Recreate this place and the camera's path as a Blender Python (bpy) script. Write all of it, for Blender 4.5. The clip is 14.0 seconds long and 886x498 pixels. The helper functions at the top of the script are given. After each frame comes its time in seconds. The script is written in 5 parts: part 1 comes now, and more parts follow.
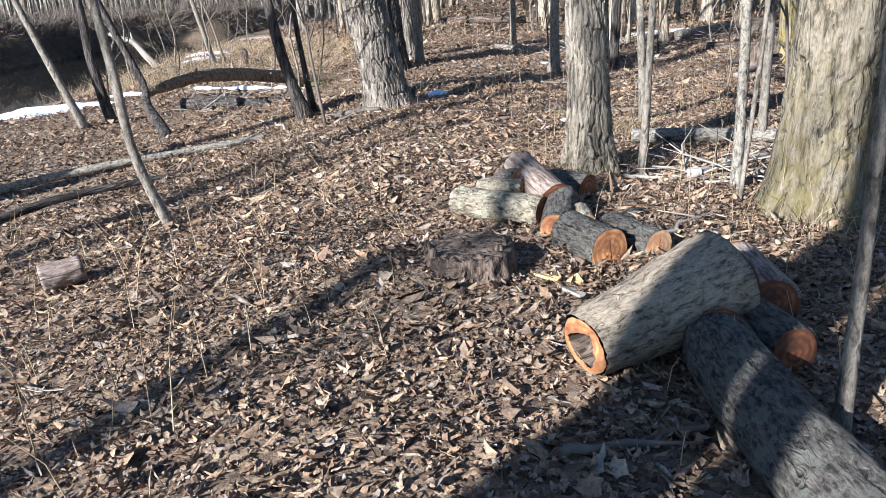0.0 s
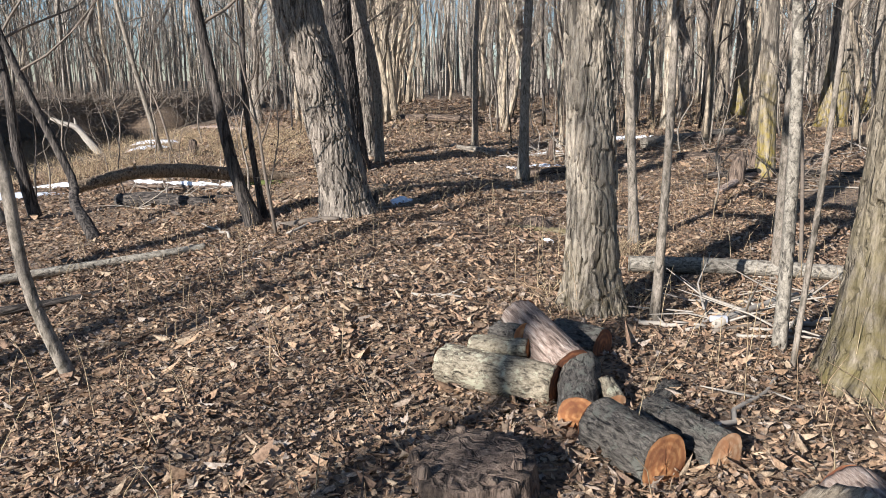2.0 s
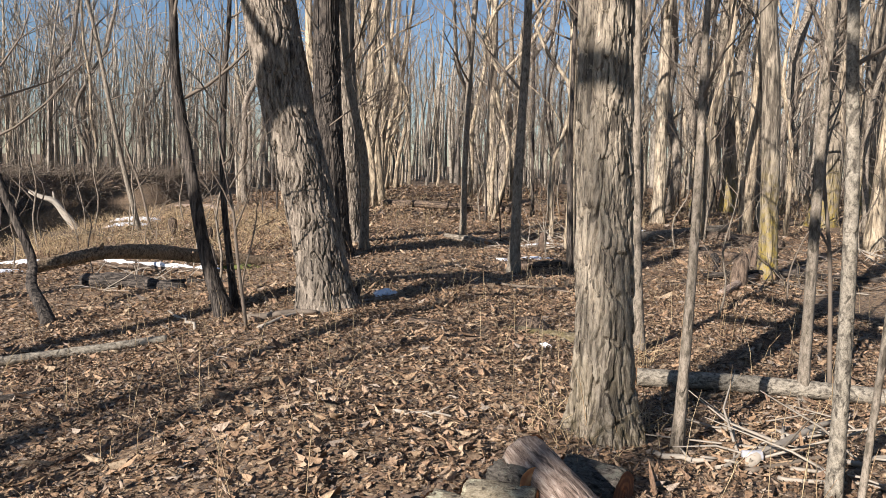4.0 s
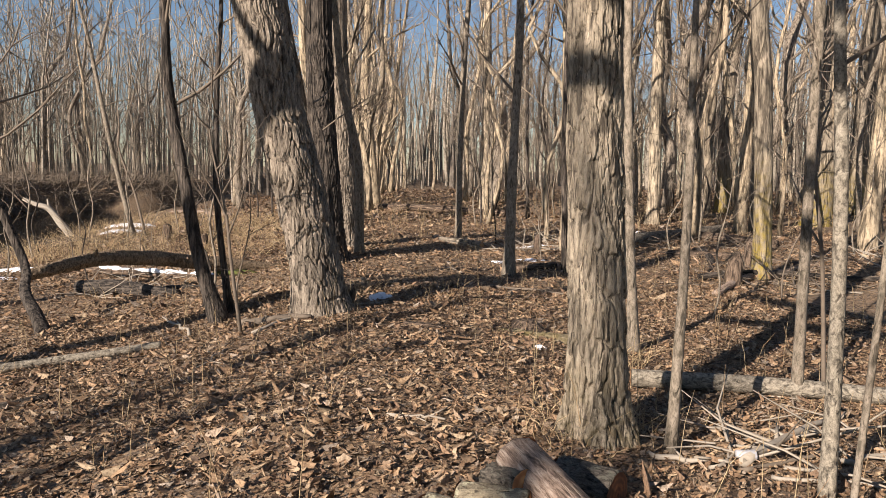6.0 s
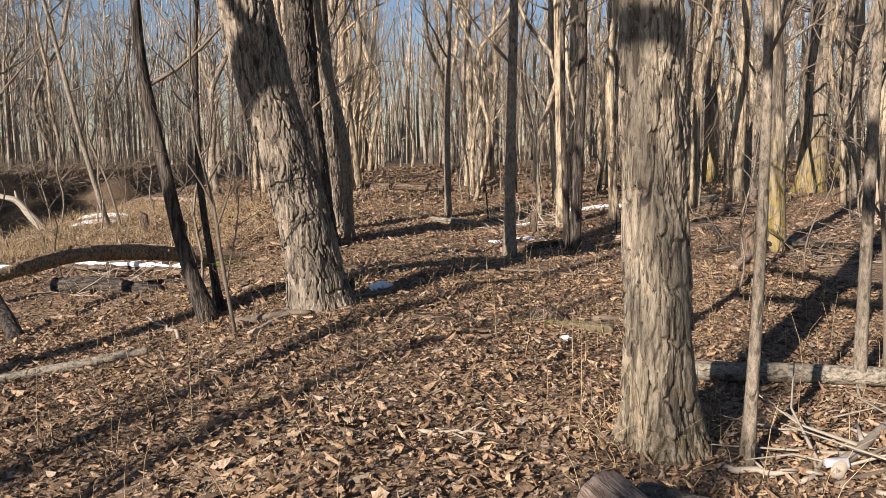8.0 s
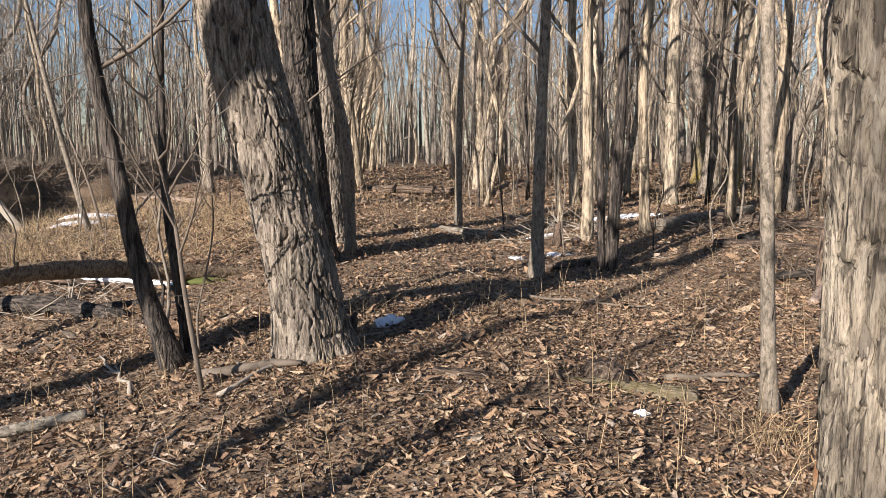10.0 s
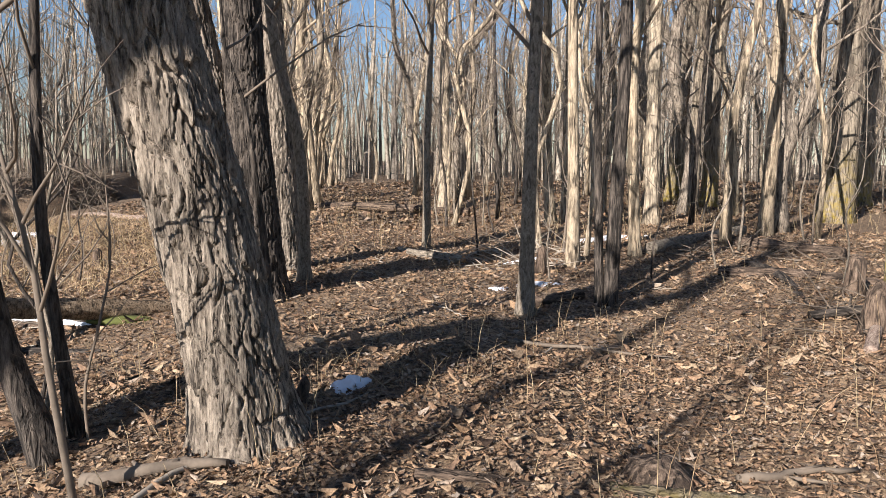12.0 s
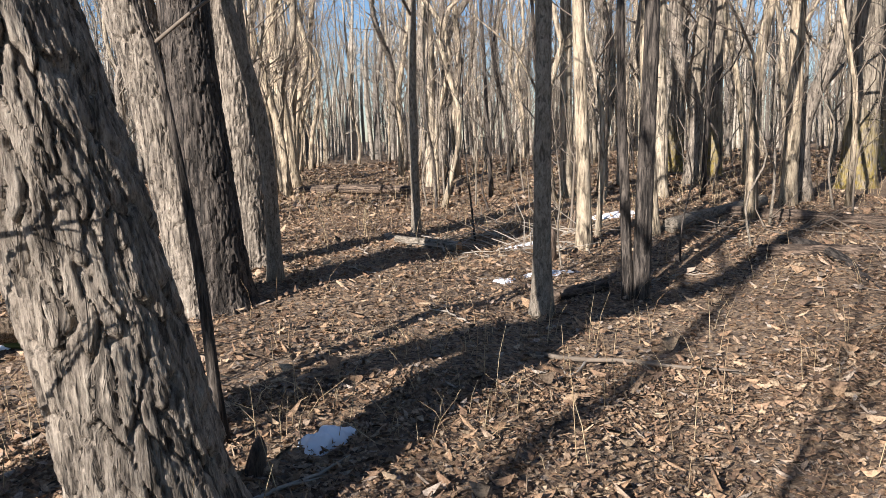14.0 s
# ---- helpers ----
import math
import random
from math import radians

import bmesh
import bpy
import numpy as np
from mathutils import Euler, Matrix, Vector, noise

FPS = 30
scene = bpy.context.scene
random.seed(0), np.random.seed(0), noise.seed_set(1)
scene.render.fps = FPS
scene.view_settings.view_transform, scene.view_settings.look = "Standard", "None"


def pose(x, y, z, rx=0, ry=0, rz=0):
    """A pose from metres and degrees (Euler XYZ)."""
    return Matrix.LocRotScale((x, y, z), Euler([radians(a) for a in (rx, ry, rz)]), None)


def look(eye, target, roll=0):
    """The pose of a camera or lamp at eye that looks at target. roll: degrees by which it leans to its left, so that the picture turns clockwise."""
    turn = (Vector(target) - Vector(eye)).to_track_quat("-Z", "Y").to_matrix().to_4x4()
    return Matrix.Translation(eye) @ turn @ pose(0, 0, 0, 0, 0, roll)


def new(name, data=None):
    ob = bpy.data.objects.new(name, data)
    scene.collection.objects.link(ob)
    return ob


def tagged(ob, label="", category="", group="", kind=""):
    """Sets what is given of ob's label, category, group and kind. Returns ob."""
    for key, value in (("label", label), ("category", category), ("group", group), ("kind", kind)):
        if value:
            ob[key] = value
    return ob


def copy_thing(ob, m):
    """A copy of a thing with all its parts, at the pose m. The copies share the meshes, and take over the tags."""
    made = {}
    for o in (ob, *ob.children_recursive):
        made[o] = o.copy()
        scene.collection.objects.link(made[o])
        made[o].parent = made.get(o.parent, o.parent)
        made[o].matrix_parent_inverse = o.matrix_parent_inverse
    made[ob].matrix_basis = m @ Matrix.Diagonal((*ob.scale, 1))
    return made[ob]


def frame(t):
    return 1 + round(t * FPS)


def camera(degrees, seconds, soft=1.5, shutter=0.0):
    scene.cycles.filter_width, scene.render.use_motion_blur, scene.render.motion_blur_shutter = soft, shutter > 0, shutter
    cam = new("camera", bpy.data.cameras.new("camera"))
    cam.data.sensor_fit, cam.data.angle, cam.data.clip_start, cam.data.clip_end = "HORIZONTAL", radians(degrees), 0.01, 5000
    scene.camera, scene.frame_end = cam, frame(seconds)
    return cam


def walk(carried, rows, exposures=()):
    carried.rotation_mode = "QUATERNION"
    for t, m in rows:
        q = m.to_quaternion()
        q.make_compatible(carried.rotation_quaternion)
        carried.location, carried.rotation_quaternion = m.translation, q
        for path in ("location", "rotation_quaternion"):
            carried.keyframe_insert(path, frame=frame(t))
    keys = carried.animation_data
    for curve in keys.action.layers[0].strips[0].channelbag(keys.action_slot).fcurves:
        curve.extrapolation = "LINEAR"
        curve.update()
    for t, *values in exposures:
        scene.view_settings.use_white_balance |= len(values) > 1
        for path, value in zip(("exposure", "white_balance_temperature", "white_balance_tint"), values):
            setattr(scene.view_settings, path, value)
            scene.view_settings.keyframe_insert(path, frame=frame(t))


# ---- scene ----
cam = camera(61.0, 14.0, soft=0.6)
METRES, EYE, TILT, LEAN, TURN = 8.0, 1.5, -19.5, 2.6, 0.0
ROWS = [
    (0.0, 0.0, 0.0, 0.0, -0.0, 0.0, -0.0),
    (0.5, 0.002, 0.0357, 0.0116, -2.45, 1.35, 1.51),
    (1.0, 0.0029, 0.0724, 0.032, -3.03, 3.65, 1.3),
    (1.5, -0.0085, 0.1019, 0.0424, -3.24, 5.39, -0.14),
    (2.0, -0.0239, 0.1434, 0.0599, -3.95, 6.83, -1.0),
    (2.5, -0.024, 0.1857, 0.0707, -4.25, 8.38, -1.53),
    (3.0, -0.0246, 0.2173, 0.0872, -4.55, 10.05, -1.95),
    (3.5, -0.026, 0.2263, 0.0907, -4.95, 11.75, -2.33),
    (4.0, -0.025, 0.2296, 0.0915, -5.53, 13.31, -2.57),
    (6.5, -0.0213, 0.2295, 0.0911, -5.7, 13.56, -1.45),
    (7.0, -0.0263, 0.2415, 0.0921, -5.68, 12.58, -0.84),
    (7.5, -0.0434, 0.274, 0.1051, -5.87, 11.93, -0.17),
    (8.0, -0.0543, 0.3117, 0.1204, -6.83, 11.81, 0.47),
    (10.5, -0.0607, 0.5719, 0.2189, -7.38, 11.78, -0.56),
    (11.0, -0.0609, 0.623, 0.235, -8.4, 12.41, -0.84),
    (11.5, -0.061, 0.6756, 0.2557, -9.3, 12.79, -0.47),
    (12.0, -0.0542, 0.7263, 0.268, -10.12, 12.95, 0.36),
    (12.5, -0.051, 0.7725, 0.2831, -9.19, 12.16, 1.47),
    (13.0, -0.0496, 0.8233, 0.2969, -11.84, 10.98, 2.65),
    (13.5, -0.0417, 0.8697, 0.3108, -12.64, 10.96, 3.47),
    (14.0, -0.0303, 0.9213, 0.3276, -10.59, 11.33, 2.68),
]
walk(cam, [(t, pose(0, 0, EYE, TILT, LEAN, TURN) @ pose(METRES * x, METRES * y, METRES * z, 90 + pitch, roll, yaw)) for t, x, y, z, yaw, pitch, roll in ROWS],
     exposures=[(0.0, 1.42, 5120, 10), (1.5, 1.14, 5430, 11), (3.0, 1.0, 5700, 12), (6.5, 0.83, 6550, 16), (8.0, 0.88, 6420, 16), (11.0, 1.01, 5970, 14), (13.0, 1.09, 6000, 14), (14.0, 1.11, 5820, 13)])

# ---- light ----
SUN_AZ, SUN_EL = (-0.69, -0.72), 25.0
world = bpy.data.worlds.new("world")
scene.world = world
world.use_nodes = True
wn = world.node_tree
sky = wn.nodes.new("ShaderNodeTexSky")
sky.sky_type, sky.sun_disc = "NISHITA", False
sky.dust_density, sky.ozone_density = 0.25, 2.5
sky.sun_elevation = radians(SUN_EL)
sky.sun_rotation = math.atan2(SUN_AZ[0], SUN_AZ[1])
wn.links.new(sky.outputs[0], wn.nodes["Background"].inputs[0])
wn.nodes["Background"].inputs[1].default_value = 0.05
sun = new("sun", bpy.data.lights.new("sun", "SUN"))
sun.data.energy, sun.data.angle, sun.data.color = 5.0, radians(0.45), (1.0, 0.9, 0.77)
ce = math.cos(radians(SUN_EL))
sun.matrix_world = look((-20, -20, 20), (-20 - SUN_AZ[0] * ce, -20 - SUN_AZ[1] * ce, 20 - math.sin(radians(SUN_EL))))


# ---- materials ----
def ramp(nt, fac, cols, stops=None):
    r = nt.nodes.new("ShaderNodeValToRGB")
    stops = stops or [i / (len(cols) - 1) for i in range(len(cols))]
    while len(r.color_ramp.elements) < len(cols):
        r.color_ramp.elements.new(0.5)
    for e, c, s in zip(r.color_ramp.elements, cols, stops):
        e.position, e.color = s, (*c, 1)
    nt.links.new(fac, r.inputs[0])
    return r.outputs[0]


def noise_tex(nt, vec, scale, detail=4.0, rough=0.6, distort=0.0):
    n = nt.nodes.new("ShaderNodeTexNoise")
    n.inputs["Scale"].default_value, n.inputs["Detail"].default_value = scale, detail
    n.inputs["Roughness"].default_value, n.inputs["Distortion"].default_value = rough, distort
    nt.links.new(vec, n.inputs["Vector"])
    return n.outputs[0]


def mixed(nt, fac, a, b, mode="MIX"):
    m = nt.nodes.new("ShaderNodeMix")
    m.data_type, m.blend_type = "RGBA", mode
    for s, v in ((m.inputs[0], fac), (m.inputs[6], a), (m.inputs[7], b)):
        if hasattr(v, "links"):
            nt.links.new(v, s)
        else:
            s.default_value = v if isinstance(v, float) else (*v, 1)
    return m.outputs[2]


def coords(nt, stretch=(1, 1, 1), spread=True):
    tc = nt.nodes.new("ShaderNodeTexCoord")
    mp = nt.nodes.new("ShaderNodeMapping")
    mp.inputs["Scale"].default_value = stretch
    nt.links.new(tc.outputs["Object"], mp.inputs["Vector"])
    if spread:
        oi = nt.nodes.new("ShaderNodeObjectInfo")
        ml = nt.nodes.new("ShaderNodeMath")
        ml.operation = "MULTIPLY"
        ml.inputs[1].default_value = 37.0
        nt.links.new(oi.outputs["Random"], ml.inputs[0])
        nt.links.new(ml.outputs[0], mp.inputs["Location"])
    return mp.outputs[0], tc.outputs["Object"]


def start(name, rough):
    m = bpy.data.materials.new(name)
    m.use_nodes = True
    b = m.node_tree.nodes["Principled BSDF"]
    b.inputs["Roughness"].default_value = rough
    b.inputs["Specular IOR Level"].default_value = 0.3
    return m, m.node_tree, b


def bump(nt, b, height, strength, dist):
    n = nt.nodes.new("ShaderNodeBump")
    n.inputs["Strength"].default_value, n.inputs["Distance"].default_value = strength, dist
    nt.links.new(height, n.inputs["Height"])
    nt.links.new(n.outputs[0], b.inputs["Normal"])


def bark(name, cols, stretch=(1, 1, 0.14), scale=22.0, rough=0.9, relief=0.02, moss=None, lichen=None, vary=False, cracks=0.45):
    """Bark: long vertical cracks and plates, blotches, and where asked moss on the foot or lichen patches."""
    m, nt, b = start(name, rough)
    v, ob = coords(nt, stretch)
    n1 = noise_tex(nt, v, scale, 6, 0.65, 0.4)
    crack = noise_tex(nt, v, scale * 0.45, 3, 0.5, 1.2)
    col = ramp(nt, n1, cols, [0.36, 0.48, 0.66][:len(cols)])
    col = mixed(nt, ramp(nt, crack, [(0.7, 0.7, 0.7), (0, 0, 0)], [cracks - 0.045, cracks + 0.01]), col, [c * 0.5 for c in cols[0]])
    grain = noise_tex(nt, v, scale * 4.5, 5, 0.75)
    col = mixed(nt, 0.75, col, ramp(nt, grain, [(0.42, 0.4, 0.37), (1.1, 1.1, 1.1), (1.35, 1.33, 1.3)], [0.36, 0.5, 0.68]), "MULTIPLY")
    rel = nt.nodes.new("ShaderNodeMath")
    both = nt.nodes.new("ShaderNodeMath")
    both.operation = "MULTIPLY_ADD"
    both.inputs[1].default_value = 0.35
    nt.links.new(grain, both.inputs[0])
    nt.links.new(n1, both.inputs[2])
    nt.links.new(both.outputs[0], rel.inputs[0])
    nt.links.new(ramp(nt, crack, [(0, 0, 0), (1, 1, 1)], [cracks - 0.07, cracks + 0.05]), rel.inputs[1])
    big = noise_tex(nt, ob, 1.7, 3)
    col = mixed(nt, 0.45, col, ramp(nt, big, [(0.45, 0.44, 0.42), (1.0, 0.97, 0.93)], [0.35, 0.65]), "MULTIPLY")
    oi = nt.nodes.new("ShaderNodeObjectInfo")
    col = mixed(nt, 0.7, col, ramp(nt, oi.outputs["Random"], [(0.36, 0.34, 0.32), (1.0, 0.97, 0.92), (0.8, 0.73, 0.63), (1.0, 0.93, 0.82), (0.62, 0.57, 0.51)]), "MULTIPLY") if vary else col
    if lichen:
        ln = noise_tex(nt, ob, 14.0, 5, 0.7)
        col = mixed(nt, ramp(nt, ln, [(0, 0, 0), (0.8, 0.8, 0.8)], [0.54, 0.6]), col, lichen)
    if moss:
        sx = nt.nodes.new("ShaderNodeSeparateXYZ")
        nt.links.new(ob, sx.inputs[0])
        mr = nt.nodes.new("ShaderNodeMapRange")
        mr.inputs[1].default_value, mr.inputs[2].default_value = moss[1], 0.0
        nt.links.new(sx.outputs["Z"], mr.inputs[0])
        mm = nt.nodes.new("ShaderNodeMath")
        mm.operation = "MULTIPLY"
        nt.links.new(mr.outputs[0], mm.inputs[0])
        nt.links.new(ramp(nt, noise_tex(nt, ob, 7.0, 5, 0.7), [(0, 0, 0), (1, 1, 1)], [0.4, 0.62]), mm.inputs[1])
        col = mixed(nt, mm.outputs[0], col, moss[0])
    nt.links.new(col, b.inputs["Base Color"])
    bump(nt, b, rel.outputs[0], 1.0, relief)
    return m


def plain(name, cols, scale=8.0, rough=0.85, relief=0.004, stretch=(1, 1, 1), island=False, stops=None):
    m, nt, b = start(name, rough)
    v, ob = coords(nt, stretch, not island)
    n1 = noise_tex(nt, v, scale, 5, 0.65)
    if island:
        ge = nt.nodes.new("ShaderNodeNewGeometry")
        col = ramp(nt, ge.outputs["Random Per Island"], cols, stops)
        col = mixed(nt, 0.8, col, ramp(nt, n1, [(0.3, 0.28, 0.26), (1, 1, 1)], [0.36, 0.58]), "MULTIPLY")
    else:
        col = ramp(nt, n1, cols, stops)
    nt.links.new(col, b.inputs["Base Color"])
    if relief:
        bump(nt, b, n1, 0.7, relief)
    return m


def end_grain(name, cols, ringscale=55.0):
    m, nt, b = start(name, 0.8)
    v, ob = coords(nt, (1, 1, 1), False)
    w = nt.nodes.new("ShaderNodeTexWave")
    w.wave_type, w.rings_direction = "RINGS", "Z"
    w.inputs["Scale"].default_value, w.inputs["Distortion"].default_value = ringscale / 6.0, 2.5
    w.inputs["Detail Scale"].default_value = 3.0
    nt.links.new(ob, w.inputs["Vector"])
    col = ramp(nt, w.outputs[0], cols[:2], [0.2, 0.9])
    col = mixed(nt, ramp(nt, noise_tex(nt, ob, 9, 4), [(0, 0, 0), (1, 1, 1)], [0.4, 0.65]), col, cols[2])
    nt.links.new(col, b.inputs["Base Color"])
    bump(nt, b, noise_tex(nt, ob, 60, 3), 0.6, 0.004)
    return m


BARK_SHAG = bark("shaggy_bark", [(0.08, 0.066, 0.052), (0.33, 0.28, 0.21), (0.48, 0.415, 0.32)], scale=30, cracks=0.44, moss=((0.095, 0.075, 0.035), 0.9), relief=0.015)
BARK_PEEL = bark("peeling_bark", scale=30, cols=[(0.12, 0.1, 0.08), (0.34, 0.29, 0.22), (0.47, 0.41, 0.32)], relief=0.008)
BARK_OLD = bark("furrowed_bark", [(0.06, 0.05, 0.04), (0.25, 0.21, 0.165), (0.43, 0.37, 0.295)], scale=30, cracks=0.41, relief=0.018)
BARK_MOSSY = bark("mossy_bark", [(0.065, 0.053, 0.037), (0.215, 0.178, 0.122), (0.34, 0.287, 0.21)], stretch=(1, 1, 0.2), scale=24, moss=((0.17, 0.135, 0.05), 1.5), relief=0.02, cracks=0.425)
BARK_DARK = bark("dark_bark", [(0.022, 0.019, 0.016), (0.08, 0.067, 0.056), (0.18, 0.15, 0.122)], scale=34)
BARK_YOUNG = bark("young_bark", [(0.11, 0.095, 0.07), (0.23, 0.195, 0.15), (0.35, 0.3, 0.24)], scale=30, stretch=(1, 1, 0.4), relief=0.006, cracks=0.39)
BARK_PALE = bark("pale_blotched_bark", [(0.1, 0.087, 0.07), (0.26, 0.23, 0.18), (0.42, 0.375, 0.3)], scale=34, stretch=(1, 1, 0.7), relief=0.006, cracks=0.4)
BARK_WOODS = bark("forest_bark", [(0.14, 0.116, 0.088), (0.45, 0.385, 0.29), (0.62, 0.54, 0.42)], scale=18, relief=0.02, vary=True)
BARK_FAR = plain("distant_bark", [(0.25, 0.22, 0.175), (0.44, 0.385, 0.305), (0.14, 0.12, 0.1), (0.52, 0.46, 0.365), (0.3, 0.26, 0.205)], 6.0, relief=0, island=True)
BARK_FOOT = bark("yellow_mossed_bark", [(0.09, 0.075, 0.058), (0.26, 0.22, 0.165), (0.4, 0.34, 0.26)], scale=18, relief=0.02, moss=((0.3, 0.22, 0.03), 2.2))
BARK_LOG = bark("log_bark", [(0.035, 0.031, 0.027), (0.12, 0.105, 0.085), (0.25, 0.22, 0.18)], scale=60, stretch=(1, 1, 0.35), lichen=(0.17, 0.165, 0.13), relief=0.02, cracks=0.37)
BARK_TAN = bark("tan_log_bark", [(0.12, 0.09, 0.06), (0.36, 0.29, 0.2), (0.52, 0.43, 0.31)], scale=50, stretch=(1, 1, 0.3), relief=0.012, cracks=0.32)
BARK_BROWN = bark("brown_log_bark", [(0.07, 0.052, 0.035), (0.25, 0.185, 0.12), (0.43, 0.33, 0.225)], scale=45, stretch=(1, 1, 0.5), relief=0.015, cracks=0.4)
BARK_LICHEN = bark("lichen_bark", [(0.08, 0.066, 0.048), (0.28, 0.235, 0.16), (0.44, 0.38, 0.27)], scale=50, stretch=(1, 1, 0.5), lichen=(0.48, 0.45, 0.31), relief=0.015, cracks=0.36)
BARE_WOOD = bark("weathered_bare_wood", [(0.12, 0.085, 0.065), (0.3, 0.22, 0.17), (0.48, 0.4, 0.33)], scale=45, stretch=(1, 1, 0.15), relief=0.008, cracks=0.36)
ROTTEN = bark("rotten_wood", [(0.04, 0.03, 0.023), (0.15, 0.108, 0.078), (0.3, 0.225, 0.165)], scale=24, relief=0.02)
TWIG = plain("twig_bark", [(0.1, 0.08, 0.06), (0.25, 0.2, 0.15)], 20, relief=0)
TWIG_PALE = plain("bleached_stick", [(0.2, 0.17, 0.13), (0.48, 0.42, 0.34)], 16, relief=0.003, stretch=(1, 1, 1))
CUT_ORANGE = end_grain("cut_wood_orange", [(0.36, 0.15, 0.055), (0.54, 0.27, 0.105), (0.2, 0.08, 0.035)])
CUT_DARK = end_grain("cut_wood_dark", [(0.16, 0.06, 0.03), (0.3, 0.12, 0.05), (0.1, 0.045, 0.025)])
CUT_PALE = end_grain("cut_wood_pale", [(0.4, 0.23, 0.115), (0.56, 0.38, 0.22), (0.38, 0.18, 0.08)])
CHIP = plain("fresh_chip", [(0.62, 0.33, 0.12), (0.78, 0.5, 0.24)], 15)
SNOW = plain("old_snow", [(0.78, 0.8, 0.84), (0.9, 0.91, 0.93)], 25, 0.6, 0.01)
LEAF = plain("dry_leaf", [(0.06, 0.042, 0.032), (0.3, 0.19, 0.115), (0.42, 0.28, 0.165), (0.45, 0.34, 0.22), (0.16, 0.1, 0.064), (0.36, 0.23, 0.13), (0.4, 0.33, 0.26)], 55, 0.75, 0.004, island=True)
m, nt, b = start("single_dry_leaf", 0.75)
v, ob = coords(nt)
oi = nt.nodes.new("ShaderNodeObjectInfo")
col = ramp(nt, oi.outputs["Random"], [(0.2, 0.12, 0.07), (0.4, 0.27, 0.16), (0.5, 0.39, 0.27), (0.3, 0.185, 0.1), (0.42, 0.36, 0.29)])
grain = noise_tex(nt, v, 55, 5, 0.65)
nt.links.new(mixed(nt, 0.7, col, ramp(nt, grain, [(0.35, 0.32, 0.3), (1, 1, 1)], [0.36, 0.58]), "MULTIPLY"), b.inputs["Base Color"])
bump(nt, b, grain, 0.7, 0.004)
LEAF_ONE = m
STRAW = plain("dead_grass", [(0.46, 0.33, 0.18), (0.66, 0.52, 0.31), (0.38, 0.25, 0.14)], 20, relief=0, island=True)
MOSS = plain("green_moss", [(0.06, 0.075, 0.02), (0.16, 0.17, 0.05)], 40, 0.95, 0.01)
TIN = plain("worn_white_tin", [(0.25, 0.25, 0.26), (0.55, 0.55, 0.57)], 30, 0.4, 0.001)

m, nt, b = start("litter_soil", 0.95)
tc = nt.nodes.new("ShaderNodeTexCoord")
P = tc.outputs["Object"]
vo = nt.nodes.new("ShaderNodeTexVoronoi")
vo.inputs["Scale"].default_value = 32.0
wob = nt.nodes.new("ShaderNodeMix")
wob.data_type, wob.inputs[0].default_value = "VECTOR", 0.05
nz = nt.nodes.new("ShaderNodeTexNoise")
nz.inputs["Scale"].default_value = 11.0
nt.links.new(P, nz.inputs["Vector"])
nt.links.new(P, wob.inputs[4])
nt.links.new(nz.outputs[1], wob.inputs[5])
nt.links.new(wob.outputs[1], vo.inputs["Vector"])
sep = nt.nodes.new("ShaderNodeSeparateColor")
nt.links.new(vo.outputs["Color"], sep.inputs[0])
leafcol = ramp(nt, sep.outputs[0], [(0.06, 0.043, 0.031), (0.28, 0.192, 0.12), (0.46, 0.335, 0.21), (0.115, 0.08, 0.054), (0.37, 0.3, 0.23)])
leafcol = mixed(nt, 0.6, leafcol, ramp(nt, noise_tex(nt, P, 60, 4, 0.7), [(0.4, 0.38, 0.36), (1, 1, 1)], [0.3, 0.65]), "MULTIPLY")
leafcol = mixed(nt, 0.5, leafcol, ramp(nt, noise_tex(nt, P, 0.8, 4, 0.6), [(0.55, 0.5, 0.46), (1, 0.95, 0.88)], [0.35, 0.65]), "MULTIPLY")
nt.links.new(leafcol, b.inputs["Base Color"])
add = nt.nodes.new("ShaderNodeMath")
nt.links.new(sep.outputs[1], add.inputs[0])
nt.links.new(noise_tex(nt, P, 45, 5, 0.7), add.inputs[1])
bump(nt, b, add.outputs[0], 1.0, 0.016)
SOIL = m

m, nt, b = start("river_water", 0.03)
b.inputs["Base Color"].default_value = (0.018, 0.017, 0.014, 1)
b.inputs["Specular IOR Level"].default_value = 0.5
tc = nt.nodes.new("ShaderNodeTexCoord")
mp = nt.nodes.new("ShaderNodeMapping")
mp.inputs["Scale"].default_value = (1, 0.35, 1)
nt.links.new(tc.outputs["Object"], mp.inputs["Vector"])
bump(nt, b, noise_tex(nt, mp.outputs[0], 2.2, 3), 0.06, 0.03)
WATER = m


# ---- mesh helpers ----
rng = np.random.default_rng(7)


def mesh_ob(name, geo, material, parent=None, label="", smooth=True):
    """One mesh object from (vertices, faces); under parent when given."""
    v, f = geo
    me = bpy.data.meshes.new(name)
    me.from_pydata([tuple(p) for p in np.asarray(v).tolist()], [], [tuple(q) for q in (f.tolist() if hasattr(f, "tolist") else f)])
    me.materials.append(material)
    if smooth:
        me.shade_smooth()
    ob = new(name, me)
    if parent is not None:
        ob.parent = parent
    if label:
        ob["label"] = label
    return ob


def thing(name, place, label, category, group=""):
    e = new(name)
    e.location = place
    e.empty_display_size = 0.2
    return tagged(e, label, category, group)


def joined(parts):
    vs, fs, n = [], [], 0
    for v, f in parts:
        vs.append(np.asarray(v, float))
        fs.append(np.asarray(f) + n)
        n += len(v)
    return np.vstack(vs), np.vstack(fs)


